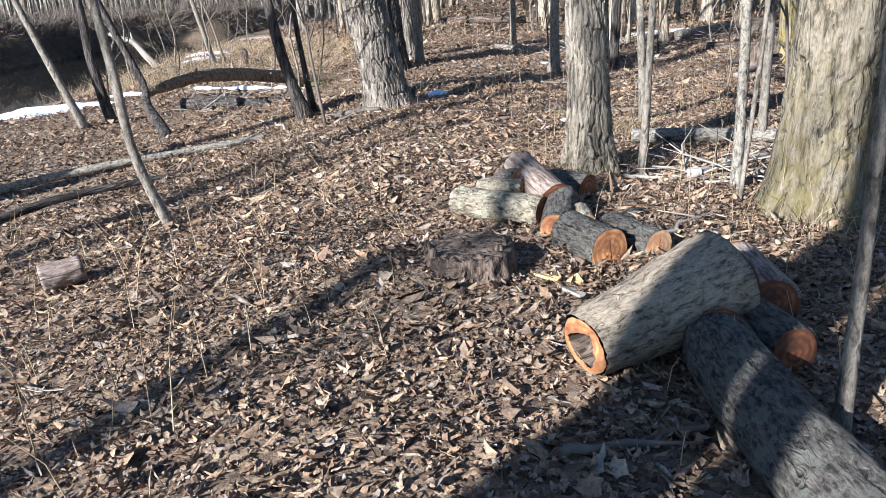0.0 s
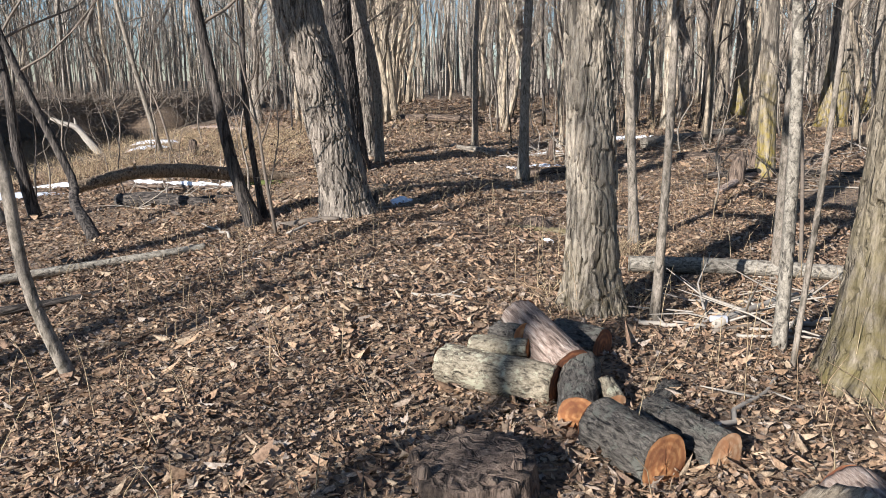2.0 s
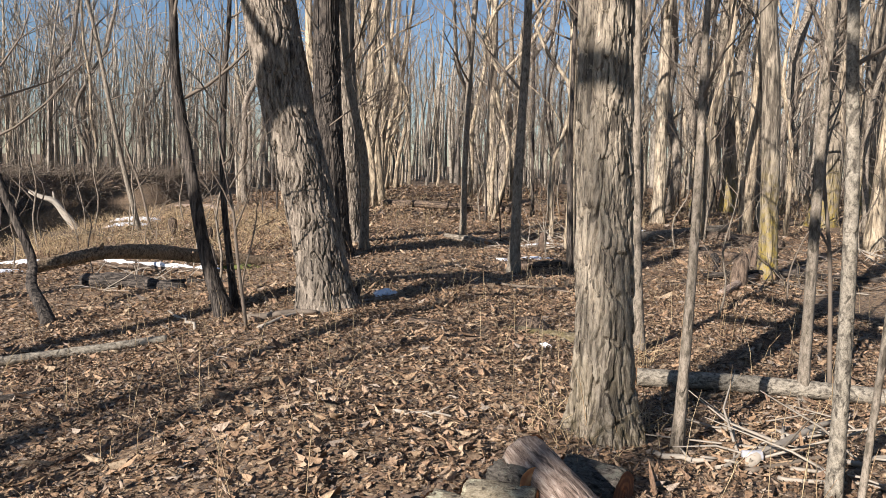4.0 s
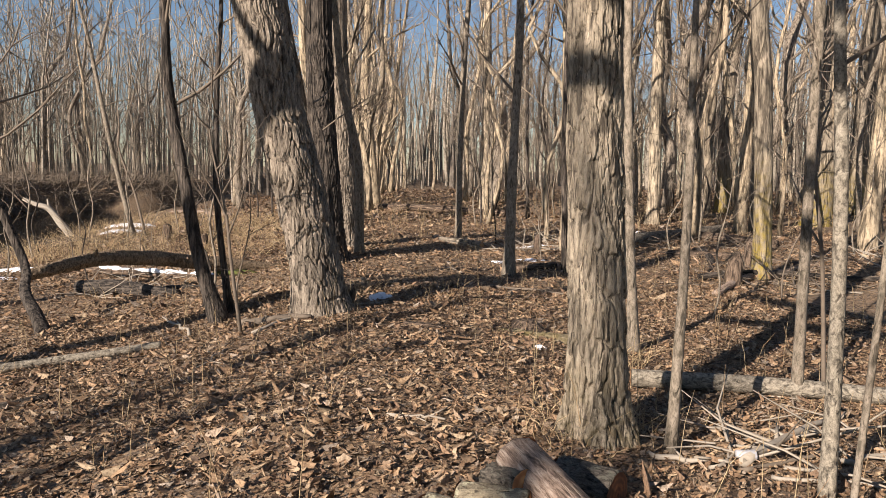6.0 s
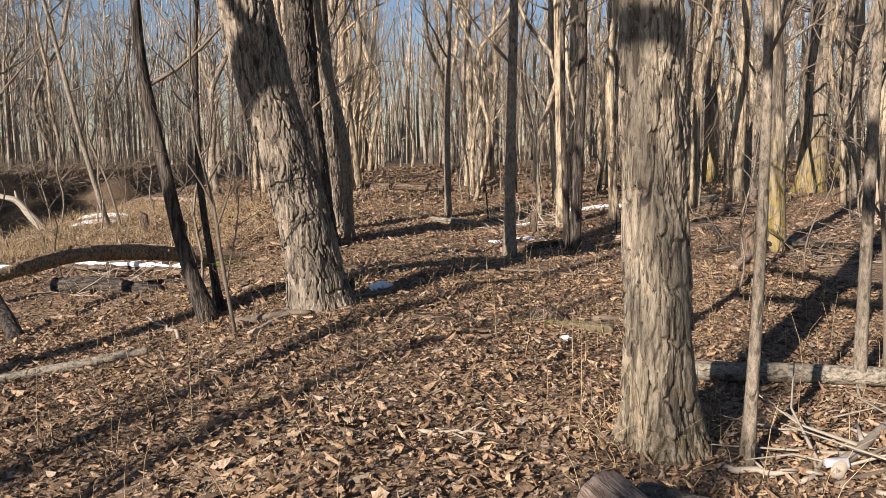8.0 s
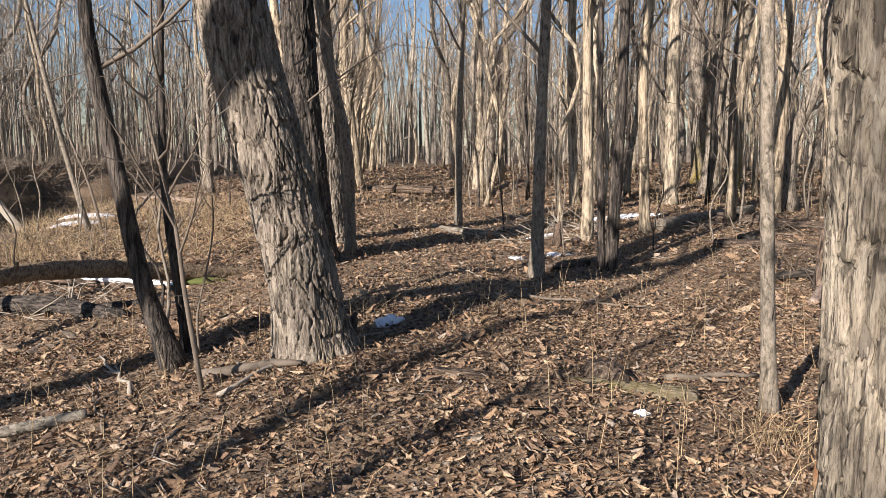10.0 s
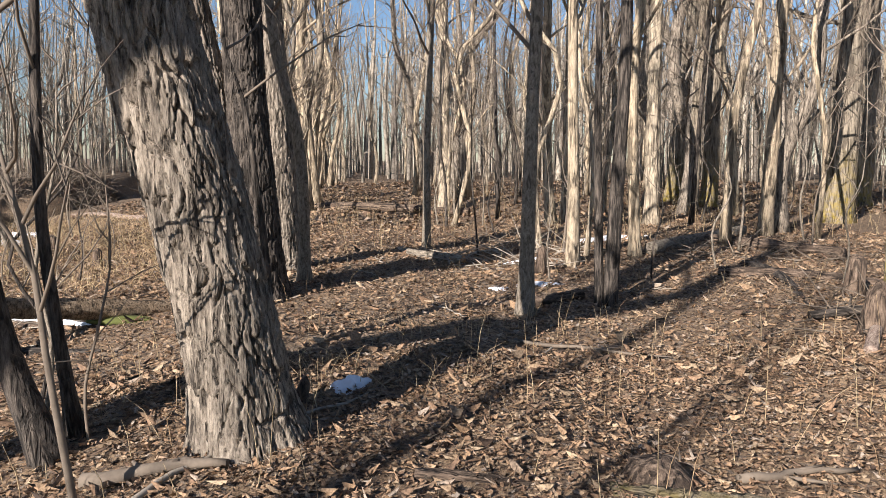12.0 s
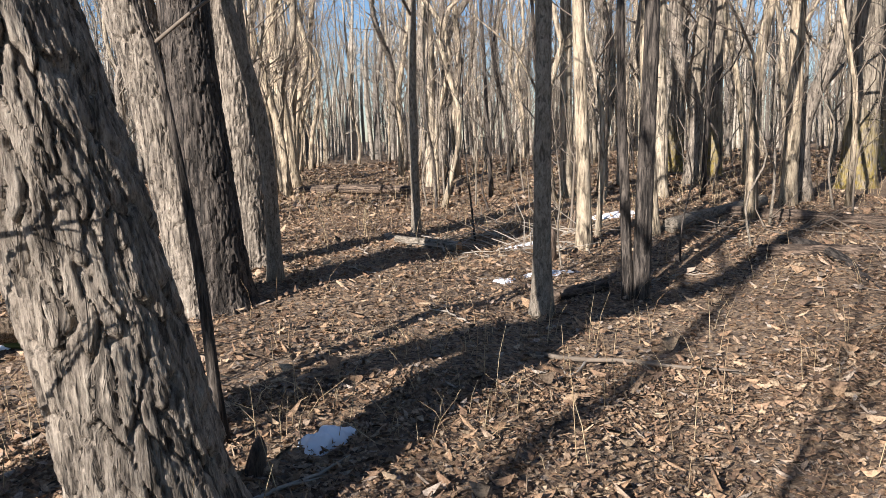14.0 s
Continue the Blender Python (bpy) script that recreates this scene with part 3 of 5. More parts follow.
STEMS = [
    ("ironwood_tree", [(-2.06, 11.1, -0.3), (-2.31, 11.1, 0.4), (-2.48, 11.1, 1.41), (-2.65, 11.1, 2.51), (-2.68, 11.1, 3.47)], [0.1, 0.078, 0.07, 0.06, 0.045], 8.5, BARK_DARK, "leaning dark slender stem beside the maple", 0.05),
    ("ironwood_tree", [(-2.02, 11.42, -0.3), (-2.17, 11.44, 0.99), (-2.18, 11.44, 1.88), (-2.15, 11.44, 2.76), (-2.1, 11.44, 3.56)], [0.044, 0.038, 0.034, 0.03, 0.026], 7.5, BARK_DARK, "thin dark stem growing beside a leaning one", 0.03),
    ("sapling", [(-1.66, 10.19, -0.25), (-1.77, 10.19, 0.52), (-1.82, 10.19, 1.07), (-1.95, 10.19, 1.7)], [0.022, 0.018, 0.014, 0.01], 2.6, TWIG, "thin bare sapling beside the maple", 0.0),
    ("sapling", [(-0.75, 12.06, -0.17), (-0.8, 12.06, 0.78), (-0.86, 12.06, 1.4), (-0.95, 12.06, 2.05), (-1.08, 12.06, 2.5)], [0.032, 0.03, 0.023, 0.017, 0.012], 5.0, BARK_DARK, "grey sapling with twisting side shoots", 0.02),
    ("young_tree", [(-0.59, 17.07, -0.2), (-0.61, 17.07, 1.55), (-0.83, 17.07, 2.66), (-0.98, 17.07, 3.4)], [0.085, 0.082, 0.078, 0.07], 10, BARK_YOUNG, "dark young stem leaning on the old maple", 0.04),
    ("young_tree", [(2.07, 14.85, -0.27), (2.08, 14.85, 1.1), (2.11, 14.85, 2.4), (2.14, 14.85, 4.4)], [0.095, 0.084, 0.074, 0.066], 11, BARK_YOUNG, "young tree with grey weathered bark", 0.05),
    ("young_tree", [(1.9, 21.9, -0.25), (1.9, 21.9, 1.6), (1.95, 21.9, 4.0), (2.05, 21.9, 6)], [0.09, 0.08, 0.073, 0.067], 12, BARK_YOUNG, "dark straight young stem beside the track", 0.03),
    ("young_tree", [(4.01, 18.65, -0.22), (3.97, 18.65, 1.43), (3.9, 18.65, 3.48)], [0.12, 0.1, 0.085], 13, BARK_WOODS, "pale sunlit young trunk", 0.05),
    ("young_tree", [(5.38, 19.11, -0.12), (5.29, 19.11, 0.95), (5.2, 19.11, 3.0)], [0.11, 0.1, 0.09], 12, BARK_WOODS, "pale slender young forest trunk", 0.04),
    ("young_tree", [(2.42, 9.25, -0.24), (2.32, 9.25, 0.76), (2.25, 9.25, 1.87), (2.19, 9.25, 3.22)], [0.05, 0.047, 0.044, 0.042], 9, BARK_YOUNG, "slender grey stem behind the hickory", 0.03),
    ("sapling", [(1.66, 6.39, -0.2), (1.68, 6.39, 0.91), (1.68, 6.39, 1.76), (1.67, 6.39, 2.59)], [0.038, 0.029, 0.025, 0.018], 5.5, BARK_YOUNG, "slim smooth sapling beside the hickory", 0.01),
    ("sapling", [(3.17, 7.58, -0.22), (3.15, 7.58, 0.81), (3.14, 7.58, 1.83), (3.14, 7.58, 2.89)], [0.046, 0.041, 0.038, 0.034], 9, BARK_YOUNG, "straight grey sapling standing at the fallen log", 0.01),
    ("sapling", [(2.16, 5.54, -0.12), (2.14, 5.54, 0.75), (2.1, 5.54, 1.6), (2.03, 5.54, 2.42)], [0.042, 0.037, 0.033, 0.027], 7, BARK_PALE, "pale blotched birch sapling", 0.01),
    ("sapling", [(3.47, 7.69, -0.2), (3.37, 7.69, 0.84), (3.27, 7.69, 1.48)], [0.02, 0.016, 0.012], 3, TWIG, "thin crooked bare forest sapling", 0.0),
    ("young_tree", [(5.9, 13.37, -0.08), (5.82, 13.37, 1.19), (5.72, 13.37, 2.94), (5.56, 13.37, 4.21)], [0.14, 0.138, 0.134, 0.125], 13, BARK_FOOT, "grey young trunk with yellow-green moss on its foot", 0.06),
    ("sapling", [(1.33, 2.27, -0.1), (1.32, 2.27, 0.42), (1.31, 2.27, 0.81), (1.29, 2.27, 1.5)], [0.027, 0.024, 0.022, 0.02], 5.5, BARK_YOUNG, "smooth pale sapling beside the cut logs", 0.01),
    ("sapling", [(2.05, 5.2, -0.1), (2.1, 5.2, 0.64), (2.13, 5.2, 1.29), (2.15, 5.2, 2.2)], [0.018, 0.017, 0.015, 0.012], 4.5, BARK_YOUNG, "thin sapling against the mossy trunk", 0.0),
    ("sapling", [(-2.32, 6.01, -0.36), (-2.56, 6.01, 0.27), (-2.61, 6.01, 0.95), (-2.66, 6.01, 1.5), (-2.72, 6.01, 2.6)], [0.044, 0.038, 0.038, 0.033, 0.026], 7, BARK_YOUNG, "dark crooked sapling on the slope", 0.01),
    ("young_tree", [(-6.67, 13.83, -0.77), (-7.1, 13.83, 0.38), (-7.49, 13.83, 1.56), (-7.9, 13.83, 3.0)], [0.075, 0.065, 0.055, 0.045], 8, BARK_YOUNG, "leaning grey stem by the water", 0.03),
    ("young_tree", [(-6.42, 14.36, -0.77), (-6.59, 14.36, 0.3), (-6.63, 14.36, 1.51), (-6.8, 14.36, 3.0)], [0.1, 0.09, 0.07, 0.06], 8.5, BARK_DARK, "dark leaning stem by the water", 0.03),
    ("young_tree", [(-4.39, 11.8, -0.7), (-4.62, 12.05, -0.46), (-4.93, 12.4, -0.18), (-5.06, 12.75, 0.1), (-5.28, 12.8, 0.65), (-5.48, 12.8, 1.15), (-5.95, 12.85, 2.4), (-6.3, 12.9, 3.6)], [0.085, 0.078, 0.07, 0.06, 0.06, 0.058, 0.05, 0.042], 8, BARK_DARK, "grey stem bent at its foot and leaning to the river", 0.03),
    ("young_tree", [(-7.78, 26.03, -0.8), (-8.45, 26.03, 2.13), (-9.0, 26.03, 5.16), (-9.3, 26.03, 6.5)], [0.08, 0.07, 0.055, 0.045], 9, BARK_YOUNG, "thin leaning pale stem at the bank", 0.02),
    ("sapling", [(-7.44, 26.05, -0.78), (-7.75, 26.05, 0.58), (-8.21, 26.05, 1.96)], [0.042, 0.034, 0.03], 4, TWIG, "thin bare bank sapling", 0.0),
]
for k, (name, path, radii, top, mt, label, fl) in enumerate(STEMS):
    small = top < 6
    tree(name, path, radii, top, mt, 60 + k, label, "tree" if name != "sapling" else "sapling", "saplings" if name == "sapling" else "young trees", flare=fl,
         limbs=7 if small else 11, levels=2 if small else 3, spread=3, first=0.4 if small else 0.3, reach=0.8 if small else 1.5, limb_r=0.4)
double = tree("young_tree", [(3.17, 15.25, -0.26), (3.12, 15.25, 0.86), (3.08, 15.25, 1.74), (3.06, 15.25, 2.87)], [0.06, 0.054, 0.048, 0.04], 10, BARK_DARK, 130,
              "young tree forked at the ground into two stems", group="young trees", flare=0.012, limbs=8, reach=1.4, spread=3,
              stems=[([(3.29, 15.22, -0.26), (3.31, 15.19, 0.85), (3.35, 15.19, 1.73), (3.38, 15.19, 2.86)], [0.095, 0.09, 0.082, 0.075])])

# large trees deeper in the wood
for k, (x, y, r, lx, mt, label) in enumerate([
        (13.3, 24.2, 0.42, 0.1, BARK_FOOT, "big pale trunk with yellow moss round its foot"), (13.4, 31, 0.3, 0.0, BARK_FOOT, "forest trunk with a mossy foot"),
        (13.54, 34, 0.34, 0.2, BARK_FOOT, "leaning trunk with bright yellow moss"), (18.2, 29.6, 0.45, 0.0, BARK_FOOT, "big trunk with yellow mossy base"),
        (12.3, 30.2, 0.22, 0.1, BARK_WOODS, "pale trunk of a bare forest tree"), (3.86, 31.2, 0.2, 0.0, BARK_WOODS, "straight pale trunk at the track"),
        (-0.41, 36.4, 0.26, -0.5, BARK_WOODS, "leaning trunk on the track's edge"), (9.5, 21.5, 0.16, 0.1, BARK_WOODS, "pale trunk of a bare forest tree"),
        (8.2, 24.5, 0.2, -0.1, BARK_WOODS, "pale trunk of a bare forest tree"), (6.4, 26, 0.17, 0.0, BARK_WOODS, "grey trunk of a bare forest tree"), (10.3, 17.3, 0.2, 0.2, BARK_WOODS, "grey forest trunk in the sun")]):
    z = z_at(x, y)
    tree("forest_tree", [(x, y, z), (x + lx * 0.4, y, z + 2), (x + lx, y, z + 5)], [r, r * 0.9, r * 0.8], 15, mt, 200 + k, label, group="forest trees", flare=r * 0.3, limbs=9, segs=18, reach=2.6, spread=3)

# trees of the wood: a few grown forms, copied about
FORMS = []
form_rnd = np.random.default_rng(5)
for k in range(8):
    r = (0.05, 0.065, 0.09, 0.12, 0.16, 0.2, 0.06, 0.075)[k]
    sway = form_rnd.normal(0, 0.2, (4, 2))
    top = (11, 13, 14, 15, 16, 17, 12, 14)[k]
    path = [(0, 0, 0)] + [(sway[q, 0] * (q + 1) * 0.7, sway[q, 1] * (q + 1) * 0.7, 2.0 * (q + 1)) for q in range(4)]
    mt = (BARK_WOODS, BARK_WOODS, BARK_YOUNG, BARK_WOODS, BARK_WOODS, BARK_OLD, BARK_DARK, BARK_WOODS)[k]
    form = tree("forest_tree", path, [r, r * 0.93, r * 0.85, r * 0.78, r * 0.7], top, mt, 300 + k, "bare leafless forest tree with a tall straight trunk" if k != 6 else "dark-barked bare forest tree",
                group="forest trees", flare=r * 0.35, limbs=15, levels=3, spread=3, first=0.14, reach=2.2, segs=9, limb_r=0.3, thin=0.006, rings=1.6)
    FORMS.append(form)
BRUSH = []
for k in range(4):
    sway = form_rnd.normal(0, 0.12, (3, 2))
    path = [(0, 0, 0)] + [(sway[q, 0] * (q + 1), sway[q, 1] * (q + 1), 0.9 * (q + 1)) for q in range(3)]
    BRUSH.append(tree("sapling", path, [0.028, 0.024, 0.02, 0.015], 4.5 + k * 0.6, (BARK_YOUNG, TWIG, BARK_DARK, BARK_YOUNG)[k], 330 + k, "thin bare understory sapling", "sapling", "saplings",
                      limbs=9, levels=2, spread=3, first=0.25, reach=1.0, segs=6))


def clear(x, y):
    """False on the track, in the river and where the measured trees stand."""
    track = 0.4 + 0.045 * (y - 12)
    if abs(x - track) < 2.0 and y < 52:
        return False
    if -12.5 < x < -2.2 and y < 33:
        return False
    if x < shore_near(y) + 3 and x > shore_far(y) - 0.5 and y < 58:
        return False
    return not (y < 19 + 0.25 * max(0, 6 - x) and -12 < x < 6.5 + 0.3 * (y - 8)) or y < -4


def scatter(forms, count, box, seed, gap, extra=None, low=0.8, high=1.25):
    rnd = np.random.default_rng(seed)
    spots, tries = [], 0
    while len(spots) < count and tries < count * 60:
        tries += 1
        x, y = rnd.uniform(box[0], box[1]), rnd.uniform(box[2], box[3])
        if not clear(x, y) or (extra and not extra(x, y)) or any((x - a_) ** 2 + (y - b_) ** 2 < gap * gap for a_, b_ in spots):
            continue
        spots.append((x, y))
        s = rnd.uniform(low, high)
        m4 = pose(x, y, height(x, y) - 0.06, rnd.normal(0, 2.5), rnd.normal(0, 2.5), rnd.uniform(0, 360)) @ Matrix.Scale(s, 4)
        f = forms[rnd.integers(len(forms))]
        if f.get("placed"):
            copy_thing(f, m4)
        else:
            f.matrix_basis, f["placed"] = m4, 1
    return spots


def in_view(x, y):
    return -0.75 * y - 6 < x < 0.95 * y + 6


scatter(FORMS, 105, (-10, 45, 19, 46), 1, 1.3, in_view)
scatter(FORMS, 80, (-10, 55, 44, 75), 2, 1.4, in_view)
scatter(FORMS, 55, (-52, -13, 30, 75), 3, 1.5, in_view)
scatter(BRUSH, 130, (-8, 30, 15, 42), 4, 0.6, in_view, 0.6, 1.2)
scatter(BRUSH, 40, (-34, -12, 36, 60), 5, 0.7, in_view, 0.8, 1.3)
# shade trees behind and beside the walker, towards the sun: across and along the light
def sunwise(across, along, z=None):
    x, y = across * 0.722 + along * 0.692, -across * 0.692 + along * 0.722
    return (x, y, z_at(x, y) if z is None else z)


x, y, z = sunwise(-1.17, -5.1)
shade = tree("forest_tree", [(x, y, z), (x, y, z + 3), (x + 0.05, y, z + 6)], [0.29, 0.275, 0.247], 15, BARK_OLD, 250, "thick forked trunk shading the cut logs", group="forest trees", flare=0.1, limbs=9, reach=2.6, spread=3,
             stems=[([(x + 0.3, y - 0.29, z), (x + 0.3, y - 0.29, z + 3), (x + 0.33, y - 0.32, z + 7)], [0.15, 0.14, 0.12])])
for h0, h1, h2, r in ((6.75, 7.12, 7.2, 0.105), (6.95, 7.68, 8.0, 0.12)):
    p = spline(np.array([(*sunwise(-1.17, -5.1, h0), r * 1.3), (*sunwise(-2.6, -5.0, (h0 + h1) / 2 + 0.1), r * 1.1), (*sunwise(-3.77, -5.1, h1), r), (*sunwise(-4.7, -5.2, h2), r * 0.8)]), 24)
    mesh_ob("limb", tube(p[:, :3] - np.array([x, y, z - 0.04]), p[:, 3], 10), BARK_OLD, shade)
x, y, z = sunwise(-2.95, -17.0)
tree("forest_tree", [(x, y, z), (x, y, z + 3), (x + 0.05, y, z + 8)], [0.15, 0.14, 0.125], 16, BARK_OLD, 251, "straight bare trunk behind the track", group="forest trees", flare=0.05, limbs=9, reach=2.6, spread=3)
tree("forest_tree", [sunwise(-10.4, -2.0), sunwise(-9.9, -2.0, 3.0), sunwise(-9.1, -2.0, 5.2), sunwise(-8.35, -2.0, 6.5), sunwise(-7.5, -2.0, 7.6)], [0.25, 0.24, 0.23, 0.23, 0.18], 13, BARK_OLD, 252, "old bank tree leaning over the track", group="forest trees", flare=0.12,
     limbs=12, reach=2.6, spread=4, first=0.55)
for k, (across, along, size) in enumerate([(-9.0, -1.2, 0.62), (-5.4, -19.0, 1.2), (-6.7, -17.0, 1.15), (-11.2, -1.2, 0.6), (-7.3, -21.0, 1.25)]):
    x, y, z = sunwise(across, along)
    copy_thing(FORMS[(0, 1, 7)[k % 3]], pose(x, y, z - 0.05, 0, 0, 71 * k) @ Matrix.Scale(size, 4))
for k, (x, y, s, f) in enumerate([(-11.5, -2.5, 1.2, 3), (-19, -9, 1.1, 4), (-4, -9, 1.1, 3), (3.5, -4, 1.0, 4), (7, -0.5, 1.0, 3), (0, -7, 1.0, 2)]):
    copy_thing(FORMS[f], pose(x, y, height(x, y) - 0.06, 0, 0, 47 * k) @ Matrix.Scale(s, 4))
# close row of leaning trunks along the track's edge
row_rnd = np.random.default_rng(14)
for k in range(24):
    y = 25.5 + 1.35 * k
    x = -1.9 + 0.075 * (y - 25) + row_rnd.normal(0, 0.45)
    copy_thing(FORMS[(3, 4, 1, 2, 7, 4)[k % 6]], pose(x, y, height(x, y) - 0.05, row_rnd.normal(0, 2), -row_rnd.uniform(0, 7), 67 * k) @ Matrix.Scale(row_rnd.uniform(0.85, 1.25), 4))
# thin stems on the bank, beside the maple and among the right-hand trees
for k, (x, y, s) in enumerate([(-7.6, 24.6, 0.8), (-6.2, 22.4, 0.6), (-4.6, 20.3, 0.6), (-8.6, 27.5, 0.9), (-7.2, 29, 0.8), (-5.4, 26, 0.7), (-8.9, 22, 0.7), (-4.0, 31, 0.9), (-2.35, 11.7, 0.6), (-1.9, 11.25, 0.55), (-2.6, 12.3, 0.6),
                               (5.9, 17.2, 0.75), (7.1, 18.6, 0.8), (8.3, 18.2, 0.8), (4.6, 16.8, 0.5), (6.6, 15.2, 0.6), (3.2, 17.4, 0.5), (4.4, 19.6, 0.7), (2.7, 20.4, 0.6), (9.2, 16.4, 0.8), (3.9, 10.8, 0.45), (5.2, 11.5, 0.55), (-6.9, 15.4, 0.6), (-7.5, 17.3, 0.65), (-8.2, 20.1, 0.75), (-7.0, 19.2, 0.55), (-5.9, 17.2, 0.5), (-8.9, 24.6, 0.8), (-9.2, 26.0, 0.9), (-6.0, 20.8, 0.6)]):
    copy_thing(BRUSH[k % 4], pose(x, y, height(x, y) - 0.05, 0, 0, 53 * k) @ Matrix.Scale(s, 4))
for f in FORMS + BRUSH:
    if "placed" in f:
        del f["placed"]
for ob in scene.objects:
    if "placed" in ob:
        del ob["placed"]

# the far wood, past counting
far_rnd = np.random.default_rng(9)
geo = []
for k in range(1480):
    across_river = k >= 1300
    while True:
        ang, d = (far_rnd.uniform(-0.85, -0.12), far_rnd.uniform(48, 85)) if across_river else (far_rnd.uniform(-0.85, 0.95), far_rnd.uniform(62, 125))
        x, y = d * math.sin(ang), d * math.cos(ang)
        if not (x < shore_near(y) + 2 and x > shore_far(y) - 1 and y < 58):
            break
    h, r = far_rnd.uniform(11, 18), far_rnd.uniform(0.07, 0.24) * (0.4 if across_river else 0.6 if x < -14 else 1.0)
    z = float(lie(x, y)) - 0.1
    p = np.array([[x, y, z], [x + far_rnd.normal(0, 0.2), y, z + h * 0.35], [x + far_rnd.normal(0, 0.5), y, z + h * 0.7], [x + far_rnd.normal(0, 0.8), y, z + h]])
    geo.append(tube(p, [r, r * 0.8, r * 0.5, 0.03], 6, close=False))
    for q in range(12):
        f = far_rnd.uniform(0.15, 0.95)
        b0 = p[0] + (p[3] - p[0]) * f
        d2 = np.array([far_rnd.normal(), far_rnd.normal(), far_rnd.uniform(0.5, 1.6)])
        d2 *= far_rnd.uniform(1.2, 3.0) / np.linalg.norm(d2)
        geo.append(tube([b0, b0 + d2 * 0.5 + far_rnd.normal(0, 0.15, 3), b0 + d2], [0.04, 0.028, 0.012], 3, close=False))
far_wood = mesh_ob("far_wood", joined(geo), BARK_FAR)
tagged(far_wood, "dense distant wood of bare grey-brown trees", "woods", kind="stuff")


# ---- logs ----
def basis(d):
    return Vector(d).to_track_quat("Z", "Y").to_matrix().to_4x4()


def log_body(length, r0, r1, seed, relief=0.012, segs=40, bend=0.0, wide=0.05, flat=1.0):
    n = max(12, int(length / 0.02)) if length < 3 else int(length / 0.04)
    s = np.linspace(0, length, n)
    p = np.column_stack([bend * np.sin(s / length * math.pi), 0.3 * bend * np.sin(s / length * 5), s])
    rel = plates(max(r0, r1), wide, wide * 3.2, relief, seed, 0.3)

    def shape(th, ss):
        return rel(th, ss) + 0.06 * r0 * np.sin(2 * th + seed) + 0.03 * r0 * np.sin(3 * th + ss * 3)
    v, f = tube(p, np.linspace(r0, r1, n), segs, shape)
    v = np.array(v)
    v[:, 1] *= flat
    return v, f


def disc(r, seed, hollow=0.0, dome=0.006):
    """A sawn face with an uneven outline, in its own plane; hollow cuts a hole of that share."""
    th = np.arange(36) * 2 * math.pi / 36
    out = r * (1 + 0.04 * np.sin(2 * th + seed) + 0.02 * np.sin(5 * th))
    rings = [hollow, 0.35 + 0.65 * hollow, 0.75 + 0.2 * hollow, 1.0] if hollow else [0.02, 0.4, 0.8, 1.0]
    rnd = np.random.default_rng(seed)
    dent = [1 + (0.26 * math.sin(a_ + 0.6) + 0.1 * math.sin(3 * a_ + seed) if hollow else 0) for a_ in th]
    v = [(out[k] * q * (dent[k] if q == rings[0] else 1) * math.cos(th[k]), out[k] * q * (dent[k] if q == rings[0] else 1) * math.sin(th[k]), dome * (1 - q) + rnd.normal(0, 0.0015) - (0.012 * math.sin(2 * th[k]) + rnd.normal(0, 0.004) if hollow and q < 0.9 else 0)) for q in rings for k in range(36)]
    f = [(q * 36 + k, q * 36 + (k + 1) % 36, (q + 1) * 36 + (k + 1) % 36, (q + 1) * 36 + k) for q in range(3) for k in range(36)]
    return np.array(v), np.array(f)


def log(name, p0, p1, r0, r1, material, seed, label, face0=None, face1=None, hollow=0.0, bend=0.0, group="", relief=0.012, wide=0.05, category="log", flat=1.0):
    """A log from p0 to p1 with its sawn faces."""
    p0, p1 = np.array(p0, float), np.array(p1, float)
    length = float(np.linalg.norm(p1 - p0))
    lg = thing(name, p0, label, category, group)
    lg.matrix_basis = Matrix.Translation(p0) @ basis(p1 - p0)
    v, f = log_body(length, r0, r1, seed, relief, bend=bend, wide=wide, flat=flat)
    if hollow:
        mesh_ob("bark", (v, np.vstack([f[:-40], f[-20:]])), material, lg)
    else:
        mesh_ob("bark", (v, f), material, lg)
    if face0:
        d = mesh_ob("cut_face", disc(r0 * 0.97, seed, hollow), face0, lg, "sawn end grain")
        d.matrix_basis = pose(0, 0, -0.006, 180) @ Matrix.Diagonal((1, flat, 1, 1))
        if hollow:
            n = 10
            s = np.linspace(0, min(0.5, length * 0.7), n)
            core = tube(np.column_stack([s * 0, s * 0, s - 0.004]), np.linspace(r0 * hollow * 0.97, r0 * hollow * 0.5, n), 28, lambda th, ss: 0.006 * np.sin(5 * th + ss * 20) + r0 * hollow * np.exp(-ss / 0.12) * (0.26 * np.sin(0.6 - th) + 0.1 * np.sin(seed - 3 * th)), close=True)
            core = (core[0], np.vstack([core[1][:-28], core[1][-14:]])[:, ::-1])
            mesh_ob("hollow", core, ROTTEN, lg, "dark rotten hollow core")
    if face1:
        d = mesh_ob("cut_face", disc(r1 * 0.97, seed + 1), face1, lg, "sawn end grain")
        d.matrix_basis = pose(0, 0, length + 0.006) @ Matrix.Diagonal((1, flat, 1, 1))
    return lg


